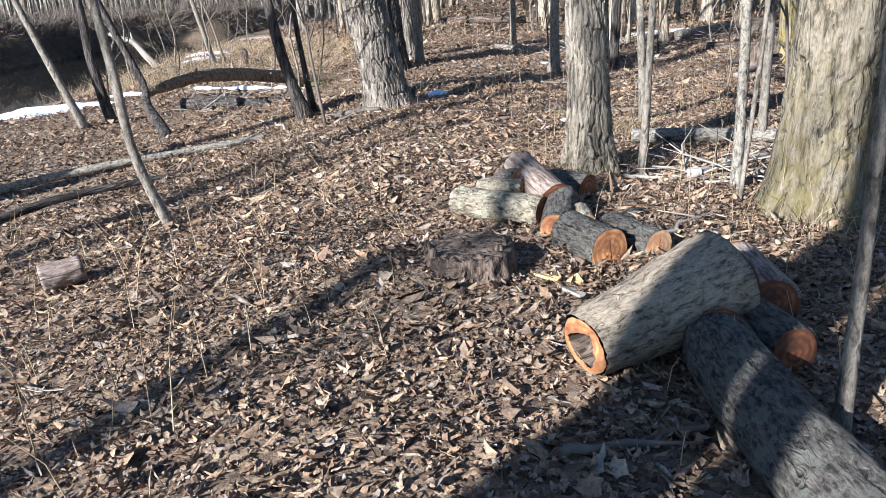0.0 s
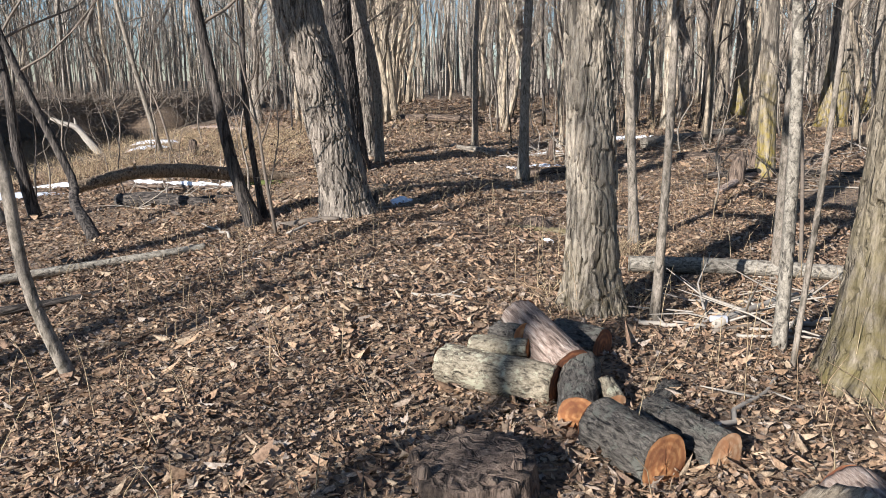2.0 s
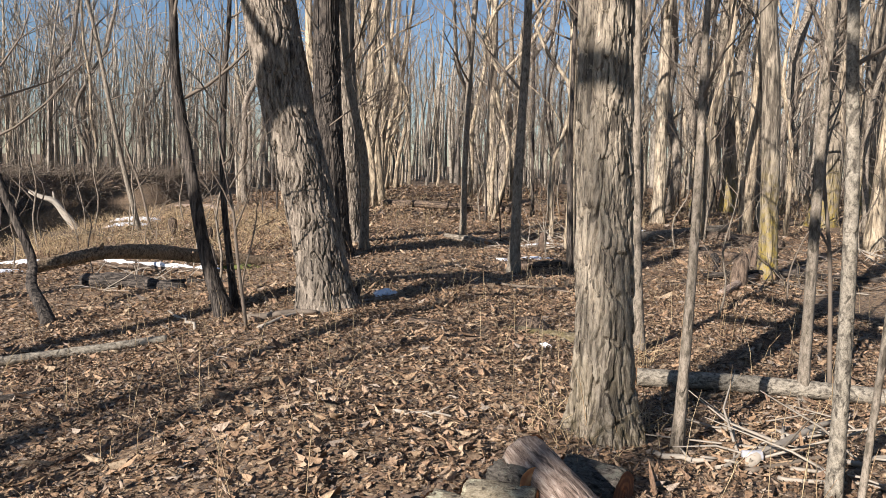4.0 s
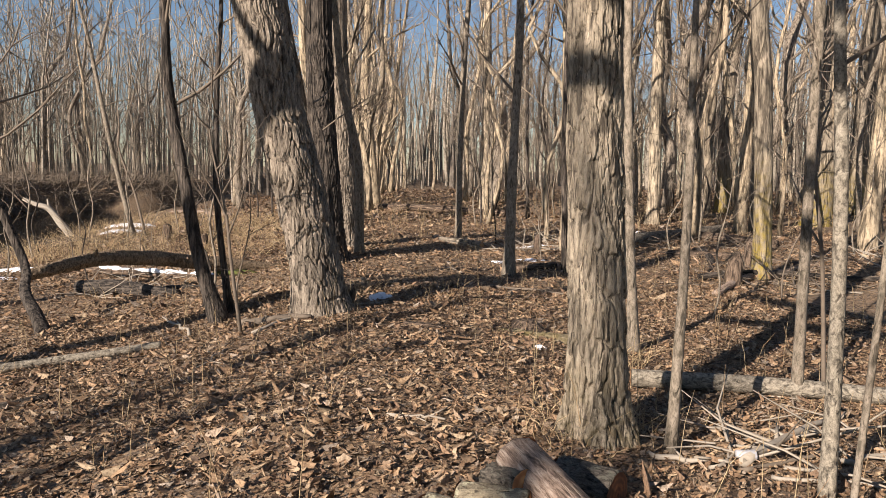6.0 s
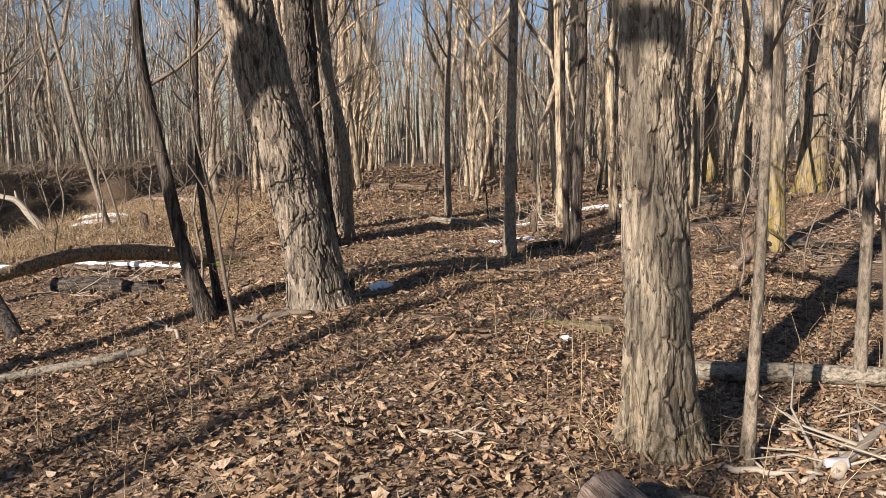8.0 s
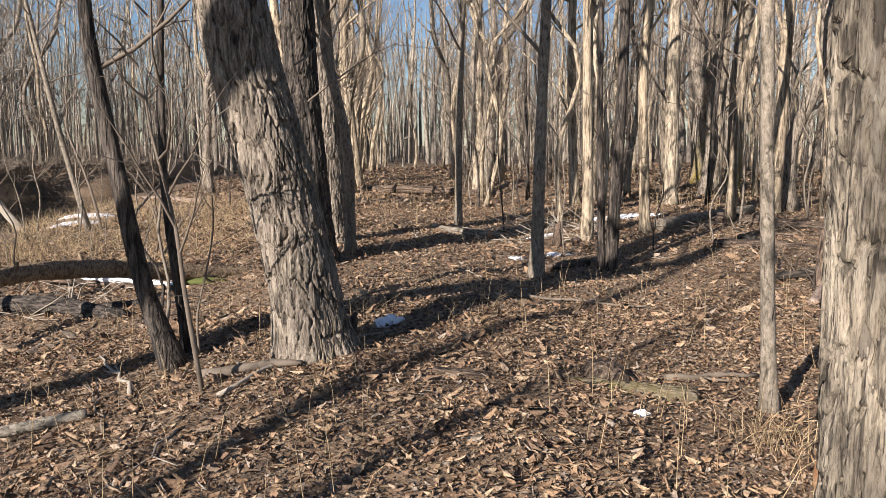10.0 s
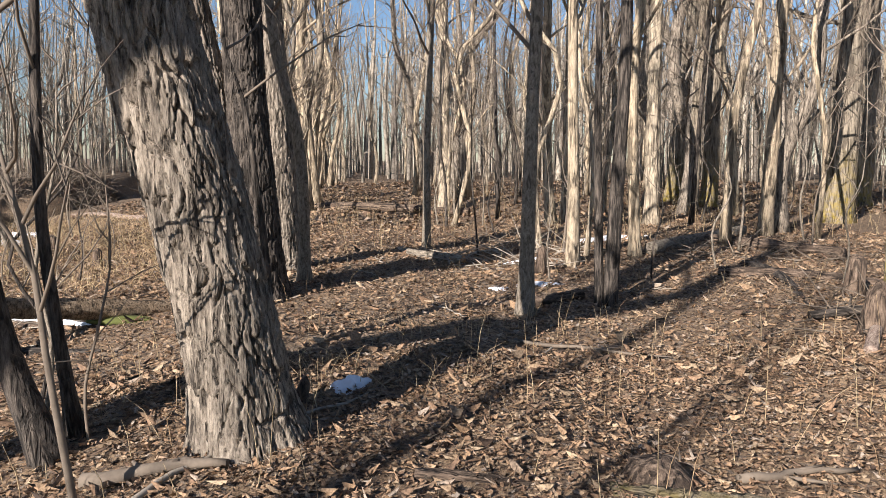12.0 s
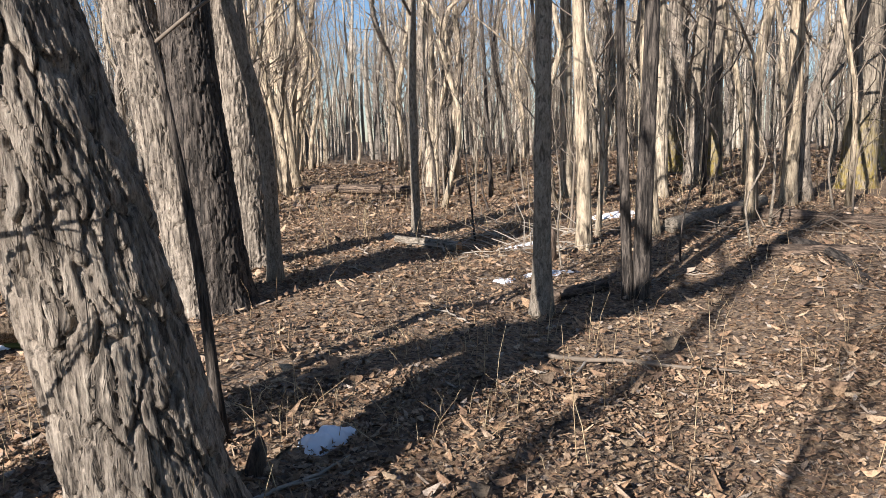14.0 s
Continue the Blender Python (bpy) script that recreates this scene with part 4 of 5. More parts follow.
G = "cut logs beside the track"
log("hollow_log", (0.52, 2.78, 0.07), (1.17, 3.12, 0.2), 0.135, 0.225, BARK_TAN, 1, "thick hollow cut log with an orange rotten core", CUT_ORANGE, CUT_DARK, hollow=0.62, group=G, relief=0.014)
log("log", (1.1, 1.35, 0.06), (1.06, 2.78, 0.07), 0.14, 0.14, BARK_LOG, 2, "long lichen-flecked log lying under a hollow one", CUT_PALE, CUT_DARK, group=G, relief=0.015, wide=0.06, bend=0.03)
log("log", (1.42, 3.1, 0.08), (1.46, 3.68, 0.05), 0.115, 0.12, BARE_WOOD, 3, "bare weathered log with a dark sawn end", CUT_DARK, CUT_DARK, group=G, relief=0.006)
log("log", (1.34, 2.7, 0.04), (1.24, 3.12, 0.04), 0.11, 0.115, BARK_LOG, 4, "short log with a brown sawn end", CUT_DARK, CUT_DARK, group=G)
log("log", (0.87, 3.99, 0.035), (0.7, 4.34, 0.035), 0.13, 0.13, BARK_LOG, 5, "short mossy log round with a decayed orange sawn end", CUT_ORANGE, CUT_DARK, group=G)
log("log", (1.17, 4.08, 0.015), (0.98, 4.48, 0.015), 0.1, 0.1, BARK_LOG, 6, "slim log round with a pale orange sawn end", CUT_PALE, CUT_DARK, group=G)
log("log", (0.03, 5.2, 0.03), (0.6, 4.85, 0.02), 0.105, 0.11, BARK_LICHEN, 7, "thick yellow-lichened log at the front of the pile", CUT_DARK, CUT_DARK, group=G, relief=0.012)
log("split_log", (0.2, 5.23, 0.12), (0.5, 5.1, 0.14), 0.075, 0.075, BARK_LICHEN, 8, "split firewood piece lying on the pile", CUT_DARK, CUT_ORANGE, group=G, flat=0.7)
log("split_log", (0.4, 5.42, 0.1), (0.5, 5.16, 0.17), 0.09, 0.085, BARK_LOG, 9, "short split piece propped on the pile", CUT_DARK, CUT_ORANGE, group=G)
log("bare_log", (0.5, 5.42, 0.2), (0.7, 4.93, 0.06), 0.125, 0.14, BARE_WOOD, 10, "barkless reddish log leaning across the pile", CUT_DARK, CUT_DARK, group=G, relief=0.008)
log("log", (0.645, 4.55, -0.005), (0.76, 4.98, 0.05), 0.1, 0.12, BARK_LOG, 11, "dark lichened log with an orange sawn end", CUT_ORANGE, CUT_DARK, group=G)
log("log", (0.86, 4.66, 0.0), (0.84, 4.78, 0.05), 0.06, 0.055, BARK_LICHEN, 12, "stubby round of lichened wood", CUT_PALE, CUT_PALE, group=G)
log("log", (0.78, 5.72, -0.02), (1.02, 5.5, -0.02), 0.12, 0.12, BARK_LOG, 13, "shaded log round behind the pile", CUT_DARK, CUT_DARK, group=G)
log("log", (1.03, 4.6, -0.03), (1.25, 4.95, -0.06), 0.06, 0.06, BARK_LOG, 14, "half-buried log in the leaves", CUT_DARK, CUT_DARK, group=G)
log("fallen_log", (1.95, 8.0, -0.13), (4.6, 7.05, -0.1), 0.078, 0.07, BARK_PALE, 15, "fallen pale pole with a sawn tan end", CUT_PALE, CUT_PALE, bend=0.03, relief=0.004)
log("fallen_log", (-5.9, 8.75, -0.7), (-2.5, 10.1, -0.33), 0.055, 0.045, BARK_PALE, 16, "slender bleached pole lying down the slope", relief=0.004, bend=0.08)
log("fallen_log", (-4.7, 7.1, -0.58), (-2.9, 8.3, -0.33), 0.045, 0.03, BARK_DARK, 17, "dark crooked branch lying on the slope", relief=0.004, bend=0.12)
log("fallen_log", (-5.52, 15.75, -0.66), (-3.3, 13.75, -0.42), 0.13, 0.1, BARK_DARK, 18, "dark rotten log in the hollow", relief=0.02, bend=0.1)
log("fallen_log", (-4.3, 15.0, -0.62), (-2.6, 14.2, -0.36), 0.06, 0.04, BARK_DARK, 19, "dark fallen branch in the hollow", relief=0.01, bend=0.1)
log("log", (-2.86, 4.82, -0.3), (-2.62, 4.95, -0.27), 0.1, 0.09, BARE_WOOD, 20, "short pale log round on the slope", CUT_PALE, CUT_PALE)
log("fallen_log", (2.3, 15.45, -0.24), (3.1, 15.75, -0.18), 0.1, 0.08, ROTTEN, 21, "crumbling old log beside a forked tree", relief=0.02)
log("fallen_log", (1.25, 20.5, -0.16), (2.2, 19.4, -0.18), 0.09, 0.08, BARK_YOUNG, 22, "pale cut pole lying by the track", CUT_PALE, CUT_PALE)
log("fallen_log", (5.7, 19.2, -0.0), (9.0, 21.6, 0.1), 0.14, 0.11, BARK_YOUNG, 23, "thick pale fallen trunk in the wood", relief=0.01)
log("fallen_log", (7.4, 20.2, 0.05), (8.3, 17.4, 0.1), 0.13, 0.1, ROTTEN, 24, "mossy fallen trunk in the wood", relief=0.015)
log("fallen_log", (6.5, 17.4, -0.05), (5.2, 13.9, -0.1), 0.08, 0.05, BARK_DARK, 25, "dark fallen branch on the leaves", relief=0.008, bend=0.2)
log("fallen_log", (5.6, 16.6, -0.06), (7.6, 14.6, 0.0), 0.11, 0.08, ROTTEN, 26, "rotting fallen limb on the leaves", relief=0.02, bend=0.1)
log("fallen_log", (4.6, 12.2, -0.12), (7.2, 14.4, 0.04), 0.06, 0.05, BARE_WOOD, 27, "bleached fallen limb in the brush heap", relief=0.006, bend=0.15)
log("fallen_log", (4.9, 13.5, -0.05), (7.4, 12.6, 0.1), 0.05, 0.04, BARK_DARK, 28, "dark fallen limb in the brush heap", relief=0.006, bend=0.15)
log("fallen_log", (1.1, 9.8, -0.23), (2.0, 9.55, -0.26), 0.14, 0.12, BARK_MOSSY, 29, "mossy rotten log sunk in the leaves", relief=0.02)
log("fallen_log", (0.1, 10.15, -0.14), (0.75, 9.95, -0.17), 0.05, 0.045, ROTTEN, 32, "rotten branch length half sunk in leaves", relief=0.01, bend=0.02)
log("fallen_log", (-0.3, 33.0, -0.05), (4.6, 30.5, -0.02), 0.17, 0.13, ROTTEN, 33, "dark fallen trunk lying across the track's end", relief=0.015, bend=0.15)
log("fallen_log", (-10.9, 40, -1.05), (-6.8, 36, -0.6), 0.22, 0.15, BARE_WOOD, 30, "driftwood trunk on the river bar", relief=0.01, bend=0.3)

# arched trunk over the hollow with its broken foot
arch = thing("arched_trunk", (-4.6, 12.1, -0.68), "broken brown trunk arching low over the hollow", "fallen tree")
o = np.array([-4.6, 12.1, -0.68])
stem = spline(np.array([(-5.12, 12.9, -0.02, 0.08), (-4.78, 13.4, 0.06, 0.1), (-4.47, 13.9, 0.1, 0.112), (-3.9, 14.6, 0.03, 0.118), (-3.41, 15.2, -0.1, 0.12), (-2.17, 16.2, -0.36, 0.125), (-1.85, 16.5, -0.44, 0.12)]), 200)
mesh_ob("trunk", tube(stem[:, :3] - o, stem[:, 3], 40, plates(0.12, 0.05, 0.5, 0.02, 6)), BARK_BROWN, arch)
for k, (q, d) in enumerate([(60, (0.1, -0.1, 0.16)), (95, (-0.08, 0.05, 0.2)), (130, (0.05, -0.18, 0.08))]):
    p = stem[q, :3] - o
    mesh_ob("branch_stub", tube([p, p + np.array(d) * 0.7, p + np.array(d)], [0.035, 0.026, 0.018], 9), BARK_BROWN, arch)
# snow-topped log behind the arch
snowlog = log("fallen_log", (-6.3, 18.3, -0.68), (-2.9, 15.4, -0.42), 0.09, 0.075, ROTTEN, 31, "dark fallen log with old snow along its top", relief=0.014, bend=0.05)
for k, (f0, f1, r) in enumerate([(0.02, 0.34, 0.05), (0.36, 0.76, 0.046), (0.78, 0.95, 0.04)]):
    n = 24
    t = np.linspace(f0, f1, n)
    p = np.column_stack([-6.3 + 3.4 * t, 18.3 - 2.9 * t, -0.68 + 0.26 * t + 0.06 + 0.006 * np.sin(40 * t)])
    cap = mesh_ob("snow_patch", tube(p - p[0], r * np.sqrt(np.clip(np.sin(np.linspace(0.05, 3.09, n)), 0, 1)) * (1 + 0.2 * np.sin(t * 60 + k)), 12), SNOW)
    cap.location = p[0]
    tagged(cap, "strip of old snow lying along a fallen log", "snow", "snow patches")

# white snag at the water
snag = thing("snag", (-11.4, 30.5, -1.1), "bleached barkless snag leaning over the water", "dead tree")
sp = spline(np.array([(0, 0, -0.2, 0.17), (-0.5, 0, 0.5, 0.15), (-1.0, 0, 1.15, 0.13), (-1.6, 0, 1.35, 0.1), (-2.1, 0, 1.6, 0.06)]), 40)
sp *= 0.82
mesh_ob("stem", tube(sp[:, :3], sp[:, 3], 14, lambda th, s: 0.02 * np.sin(3 * th + s * 4)), TWIG_PALE, snag)
mesh_ob("branch_stub", tube([(-0.82, 0, 0.94), (-0.9, 0.1, 1.2), (-0.92, 0.1, 1.32)], [0.06, 0.04, 0.02], 8), TWIG_PALE, snag)

# stump
st = thing("tree_stump", (0.06, 3.95, -0.1), "weathered rotten stump banked with leaves and sawdust", "stump")
hh = np.linspace(-0.06, 0.21, 34)
prof = 0.235 + 0.24 * np.exp(-(hh + 0.06) / 0.1)
mesh_ob("stump_body", tube(np.column_stack([0.02 * np.sin(hh * 9), hh * 0, hh]), prof, 90,
                           lambda th, s: plates(0.24, 0.05, 0.2, 0.022, 8, 0.2)(th, s) + 0.03 * np.sin(5 * th) * np.exp(-s / 0.15)), ROTTEN, st)
top = mesh_ob("stump_top", disc(0.23, 3, dome=0.03), ROTTEN, st, "crumbling weathered sawn top")
top.matrix_basis = pose(0.0, 0, 0.205, 5, -6)
for k in range(9):
    a0 = k * 0.7 + 0.2
    mesh_ob("splinter", tube([(0.2 * math.cos(a0), 0.2 * math.sin(a0), 0.12), (0.21 * math.cos(a0), 0.21 * math.sin(a0), 0.21 + 0.018 * (k % 3))], [0.05, 0.02], 6), ROTTEN, st)
small_stump = thing("tree_stump", (5.14, 12.85, -0.12), "low broken stump with torn wood", "stump")
mesh_ob("stump_body", tube([(0, 0, -0.1), (0.02, 0, 0.15), (0.05, 0, 0.4), (0.06, 0, 0.55)], [0.17, 0.13, 0.11, 0.03], 24, plates(0.13, 0.05, 0.2, 0.02, 2)), ROTTEN, small_stump)
for (x, y, h, r) in [(3.21, 17.98, 0.45, 0.09), (-6.6, 25.2, 0.5, 0.14), (1.44, 9.96, 0.12, 0.2), (-0.55, 11.6, 0.2, 0.05), (-5.0, 23, 0.4, 0.1), (6.3, 14.6, 0.5, 0.12), (4.6, 20.5, 0.4, 0.1)]:
    s2 = thing("tree_stump", (x, y, height(x, y) - 0.05), "old broken stub in the leaves", "stump", "old stubs")
    mesh_ob("stump_body", tube([(0, 0, -0.05), (0.01, 0, h * 0.5), (0.03, 0, h), (0.04, 0, h + 0.06)], [r * 1.25, r, r * 0.85, r * 0.25], 20, plates(r, 0.04, 0.15, r * 0.14, 5)), ROTTEN, s2)

# wood chips by the stump
for k, (x, y, rz, ln) in enumerate([(0.5, 3.76, 130, 0.15), (0.6, 3.58, 110, 0.2), (0.63, 3.72, 20, 0.07)]):
    bm = bmesh.new()
    bmesh.ops.create_cube(bm, size=1.0, matrix=Matrix.Diagonal((ln, 0.055, 0.014, 1)))
    for v in bm.verts:
        v.co.z += 0.4 * v.co.y * (v.co.x / ln) + 0.008 * math.sin(40 * v.co.x)
        v.co.y *= 0.6 + 0.8 * (v.co.x / ln + 0.5)
    bmesh.ops.bevel(bm, geom=bm.edges[:], offset=0.004, segments=1)
    me = bpy.data.meshes.new("wood_chip")
    bm.to_mesh(me)
    me.materials.append(CHIP if k != 1 else TWIG_PALE)
    chip = new("wood_chip", me)
    chip.matrix_basis = pose(x, y, height(x, y) + 0.025, 8, 5, rz)
    tagged(chip, "fresh orange wood chip on the leaves" if k != 1 else "pale split sliver of wood on the leaves", "wood chip", "wood chips")

# tin can among the sticks
can = thing("tin_can", (2.05, 6.2, height(2.05, 6.2) + 0.035), "crumpled white tin can lying on sticks", "can")
can.matrix_basis = Matrix.Translation(can.location) @ basis((1, -0.2, 0.05))
mesh_ob("can_body", tube([(0, 0, -0.06), (0, 0, -0.055), (0, 0, 0), (0, 0, 0.055), (0, 0, 0.06)], [0.028, 0.033, 0.031, 0.033, 0.028], 20, lambda th, s: 0.003 * np.sin(4 * th + s * 60)), TIN, can)


# ---- snow ----
def snow_patch(x, y, a_, b_, rot, h, seed):
    rnd = np.random.default_rng(seed)
    n, ring = 40, 7
    th = np.arange(n) * 2 * math.pi / n
    edge = 1 + 0.22 * np.sin(2 * th + seed) + 0.14 * np.sin(5 * th + 2 * seed) + 0.08 * np.sin(9 * th) + rnd.normal(0, 0.03, n)
    v = []
    for q in range(ring + 1):
        f = q / ring
        for k in range(n):
            u, w = a_ * f * edge[k] * math.cos(th[k]), b_ * f * edge[k] * math.sin(th[k])
            px, py = x + u * math.cos(rot) - w * math.sin(rot), y + u * math.sin(rot) + w * math.cos(rot)
            v.append((px - x, py - y, height(px, py) + 0.012 + h * (1 - f ** 3) * (1 + 0.25 * math.sin(7 * u / a_ + 5 * w / b_)) - 0.05 * (q == ring)))
    f = [(q * n + k, q * n + (k + 1) % n, (q + 1) * n + (k + 1) % n, (q + 1) * n + k) for q in range(ring) for k in range(n)]
    ob = mesh_ob("snow_patch", (np.array(v), np.array(f)), SNOW)
    ob.location = (x, y, 0)
    return tagged(ob, "last patch of melting old snow on the ground", "snow", "snow patches")


for k, (x, y, a_, b_, rot, h) in enumerate([(-0.16, 11.95, 0.17, 0.12, 0.3, 0.07), (1.4, 9.1, 0.06, 0.035, 0, 0.02), (-8.9, 16.2, 1.7, 0.9, 0.9, 0.07), (-9.6, 30.4, 1.2, 0.6, 0.1, 0.08), (-5.2, 17.9, 1.3, 0.14, -0.4, 0.05),
                                             (-3.0, 16.7, 0.8, 0.16, -0.5, 0.05), (2.2, 16.7, 0.18, 0.1, 0.4, 0.02), (5.8, 21.7, 0.9, 0.4, 0.1, 0.04), (3.4, 19.6, 0.4, 0.12, 0.3, 0.02), (-7.6, 18.4, 0.6, 0.2, 0.2, 0.05), (-8.8, 28.0, 1.0, 0.4, 1.2, 0.08), (2.9, 17.0, 0.5, 0.1, 0.2, 0.02)]):
    snow_patch(x, y, a_, b_, rot, h, k)
moss_clump = mesh_ob("moss_clump", (lambda g_: (g_[0] * np.array([0.4, 0.12, 0.06]), g_[1]))(tube(np.column_stack([np.zeros(9), np.zeros(9), np.linspace(-1, 1, 9)]), np.sqrt(1.001 - np.linspace(-1, 1, 9) ** 2), 20)), MOSS)
moss_clump.location = (-2.75, 15.6, height(-2.75, 15.6) + 0.03)
tagged(moss_clump, "cushion of green moss at a fallen log", "moss")

# ---- sticks ----
stick_rnd = np.random.default_rng(21)


def stick(x0, y0, x1, y1, r, material, label, seed, rise=0.0):
    rnd = np.random.default_rng(seed)
    n = 9
    t = np.linspace(0, 1, n)
    px = x0 + (x1 - x0) * t + rnd.normal(0, 0.02, n)
    py = y0 + (y1 - y0) * t + rnd.normal(0, 0.02, n)
    pz = [height(px[k], py[k]) + r * 0.6 + 0.015 + rise * t[k] for k in range(n)]
    o = np.array([px[0], py[0], pz[0]])
    p = np.column_stack([px, py, pz]) - o
    geo_ = [tube(p, np.linspace(r, r * 0.5, n), 7)]
    for k in range(2):
        q = p[rnd.integers(3, 7)]
        d = np.array([rnd.normal(), rnd.normal(), 0.25]) * 0.12 + (p[-1] - p[0]) * 0.12
        geo_.append(tube([q, q + d * 0.5, q + d], [r * 0.5, r * 0.4, r * 0.2], 5))
    ob = mesh_ob("fallen_stick", joined(geo_), material)
    ob.location = o
    return tagged(ob, label, "stick", "fallen sticks")


for k, (x0, y0, x1, y1, r) in enumerate([(1.5, 6.3, 1.95, 6.1, 0.02), (2.0, 6.1, 3.0, 6.95, 0.035), (1.9, 6.0, 2.7, 6.2, 0.018), (2.4, 6.0, 3.4, 6.3, 0.02), (1.54, 13.4, 2.94, 12.63, 0.022), (1.9, 9.9, 2.7, 10.0, 0.03),
                                         (2.0, 5.85, 2.6, 5.6, 0.014), (1.75, 6.05, 2.5, 6.6, 0.012), (0.35, 2.2, 0.95, 2.35, 0.022), (-0.1, 6.9, 0.3, 6.75, 0.014), (-1.5, 9.9, -0.7, 11.1, 0.02),
                                         (-2.2, 9.6, -2.9, 11.2, 0.012), (1.2, 4.3, 1.9, 5.0, 0.016), (-0.6, 11.2, -0.1, 11.6, 0.015), (-1.7, 10.5, -0.9, 10.4, 0.05), (-2.3, 10.5, -3.0, 12.0, 0.02)]):
    stick(x0, y0, x1, y1, r, TWIG_PALE if k % 3 != 2 and k != 4 else TWIG, "bleached fallen branch lying in the leaves" if k % 3 != 2 and k != 4 else "brown fallen stick on the leaves", 400 + k)
for k in range(70):
    x, y = stick_rnd.uniform(-5, 7), stick_rnd.uniform(2.5, 24)
    if abs(x - 0.2) < 0.9 and y < 12:
        continue
    ang, ln = stick_rnd.uniform(0, 6.3), stick_rnd.uniform(0.3, 1.3)
    stick(x, y, x + ln * math.cos(ang), y + ln * math.sin(ang), stick_rnd.uniform(0.004, 0.012), TWIG_PALE if k % 2 else TWIG, "thin fallen twig on the leaf litter", 500 + k)


# brush heaps
def brush_heap(x, y, rad, n, seed, material):
    rnd = np.random.default_rng(seed)
    geo_ = []
    for k in range(n):
        a0, rr = rnd.uniform(0, 6.3), rad * math.sqrt(rnd.uniform())
        p = np.array([rr * math.cos(a0), rr * math.sin(a0), 0])
        p[2] = height(x + p[0], y + p[1]) - height(x, y) + 0.02
        d = np.array([rnd.normal(), rnd.normal(), abs(rnd.normal(0, 0.35))])
        d *= rnd.uniform(0.3, 1.1) / np.linalg.norm(d)
        geo_.append(tube([p, p + d * 0.5 + rnd.normal(0, 0.06, 3) * (1, 1, 0.3), p + d + rnd.normal(0, 0.08, 3) * (1, 1, 0.3)], [rnd.uniform(0.006, 0.018), 0.008, 0.003], 4, close=False))
    ob = mesh_ob("brush_pile", joined(geo_), material)
    ob.location = (x, y, height(x, y))
    return tagged(ob, "tangle of dead fallen twigs and sticks", "brush", "brush piles", "stuff")


for k, (x, y, rad, n) in enumerate([(6.0, 13.0, 1.2, 70), (3.2, 19.8, 1.5, 90), (7.5, 18.5, 1.5, 60), (2.5, 6.4, 0.7, 22), (4.0, 22.5, 1.5, 60), (9.5, 15, 1.5, 50), (-8.2, 24, 1.6, 70), (-4.5, 16, 1.2, 40)]):
    brush_heap(x, y, rad, n, 600 + k, TWIG_PALE if k % 2 else TWIG)


# ---- leaf litter and dead grass ----
def leaf_field(n, box, size, seed, keep=None, near=None, slim=1.0, lobes=False):
    """n curled lobed leaves lying on the ground within box, as vertex and face arrays."""
    rnd = np.random.default_rng(seed)
    x, y = rnd.uniform(box[0], box[1], n), rnd.uniform(box[2], box[3], n)
    if near is not None:
        y = box[2] + (box[3] - box[2]) * rnd.uniform(0, 1, n) ** near
    if keep is not None:
        k = keep(x, y)
        x, y = x[k], y[k]
        n = len(x)
    if lobes:
        flat = np.array([(0.0, 0.0)] + [((0.5 if k % 2 == 0 else 0.36) * math.cos(k * 0.5236), (0.4 if k % 2 == 0 else 0.25) * math.sin(k * 0.5236)) for k in range(12)])
    else:
        flat = np.array([(-0.5, 0), (-0.3, 0.22), (0.02, 0.33), (0.3, 0.2), (0.5, 0), (0.3, -0.2), (0.02, -0.33), (-0.3, -0.22)])
    s = size * rnd.uniform(0.55, 1.35, n)
    curl, fold = rnd.normal(0.2, 0.7, n), rnd.normal(0.25, 0.4, n)
    jit = 1 + rnd.normal(0, 0.2, (n, len(flat), 2))
    u, w = flat[None, :, 0] * jit[..., 0], flat[None, :, 1] * jit[..., 1] * rnd.uniform(0.7, 1.3, n)[:, None] * slim
    h = curl[:, None] * u ** 2 + fold[:, None] * np.abs(w) + rnd.normal(0, 0.12 if lobes else 0.07, (n, len(flat)))
    yaw, tx, ty = rnd.uniform(0, 6.283, n), rnd.normal(0, 0.3, n), rnd.normal(0, 0.3, n)
    h = h + tx[:, None] * u + ty[:, None] * w
    c, sn = np.cos(yaw)[:, None], np.sin(yaw)[:, None]
    px, py = x[:, None] + s[:, None] * (u * c - w * sn), y[:, None] + s[:, None] * (u * sn + w * c)
    z0 = lie(x, y) + bumps(x, y) + rnd.uniform(0.0, 0.03, n)
    pz = z0[:, None] + s[:, None] * h
    pz = np.maximum(pz, z0[:, None] - 0.008)
    v = np.stack([px, py, pz], -1).reshape(-1, 3)
    loc = np.array([(0, 1 + k, 1 + (k + 1) % 12, 1 + (k + 1) % 12) for k in range(12)]) if lobes else np.array([(0, 1, 2, 3), (0, 3, 4, 4), (0, 4, 5, 5), (0, 5, 6, 7)])
    f = (loc[None] + (np.arange(n) * len(flat))[:, None, None]).reshape(-1, 4)
    return v, f


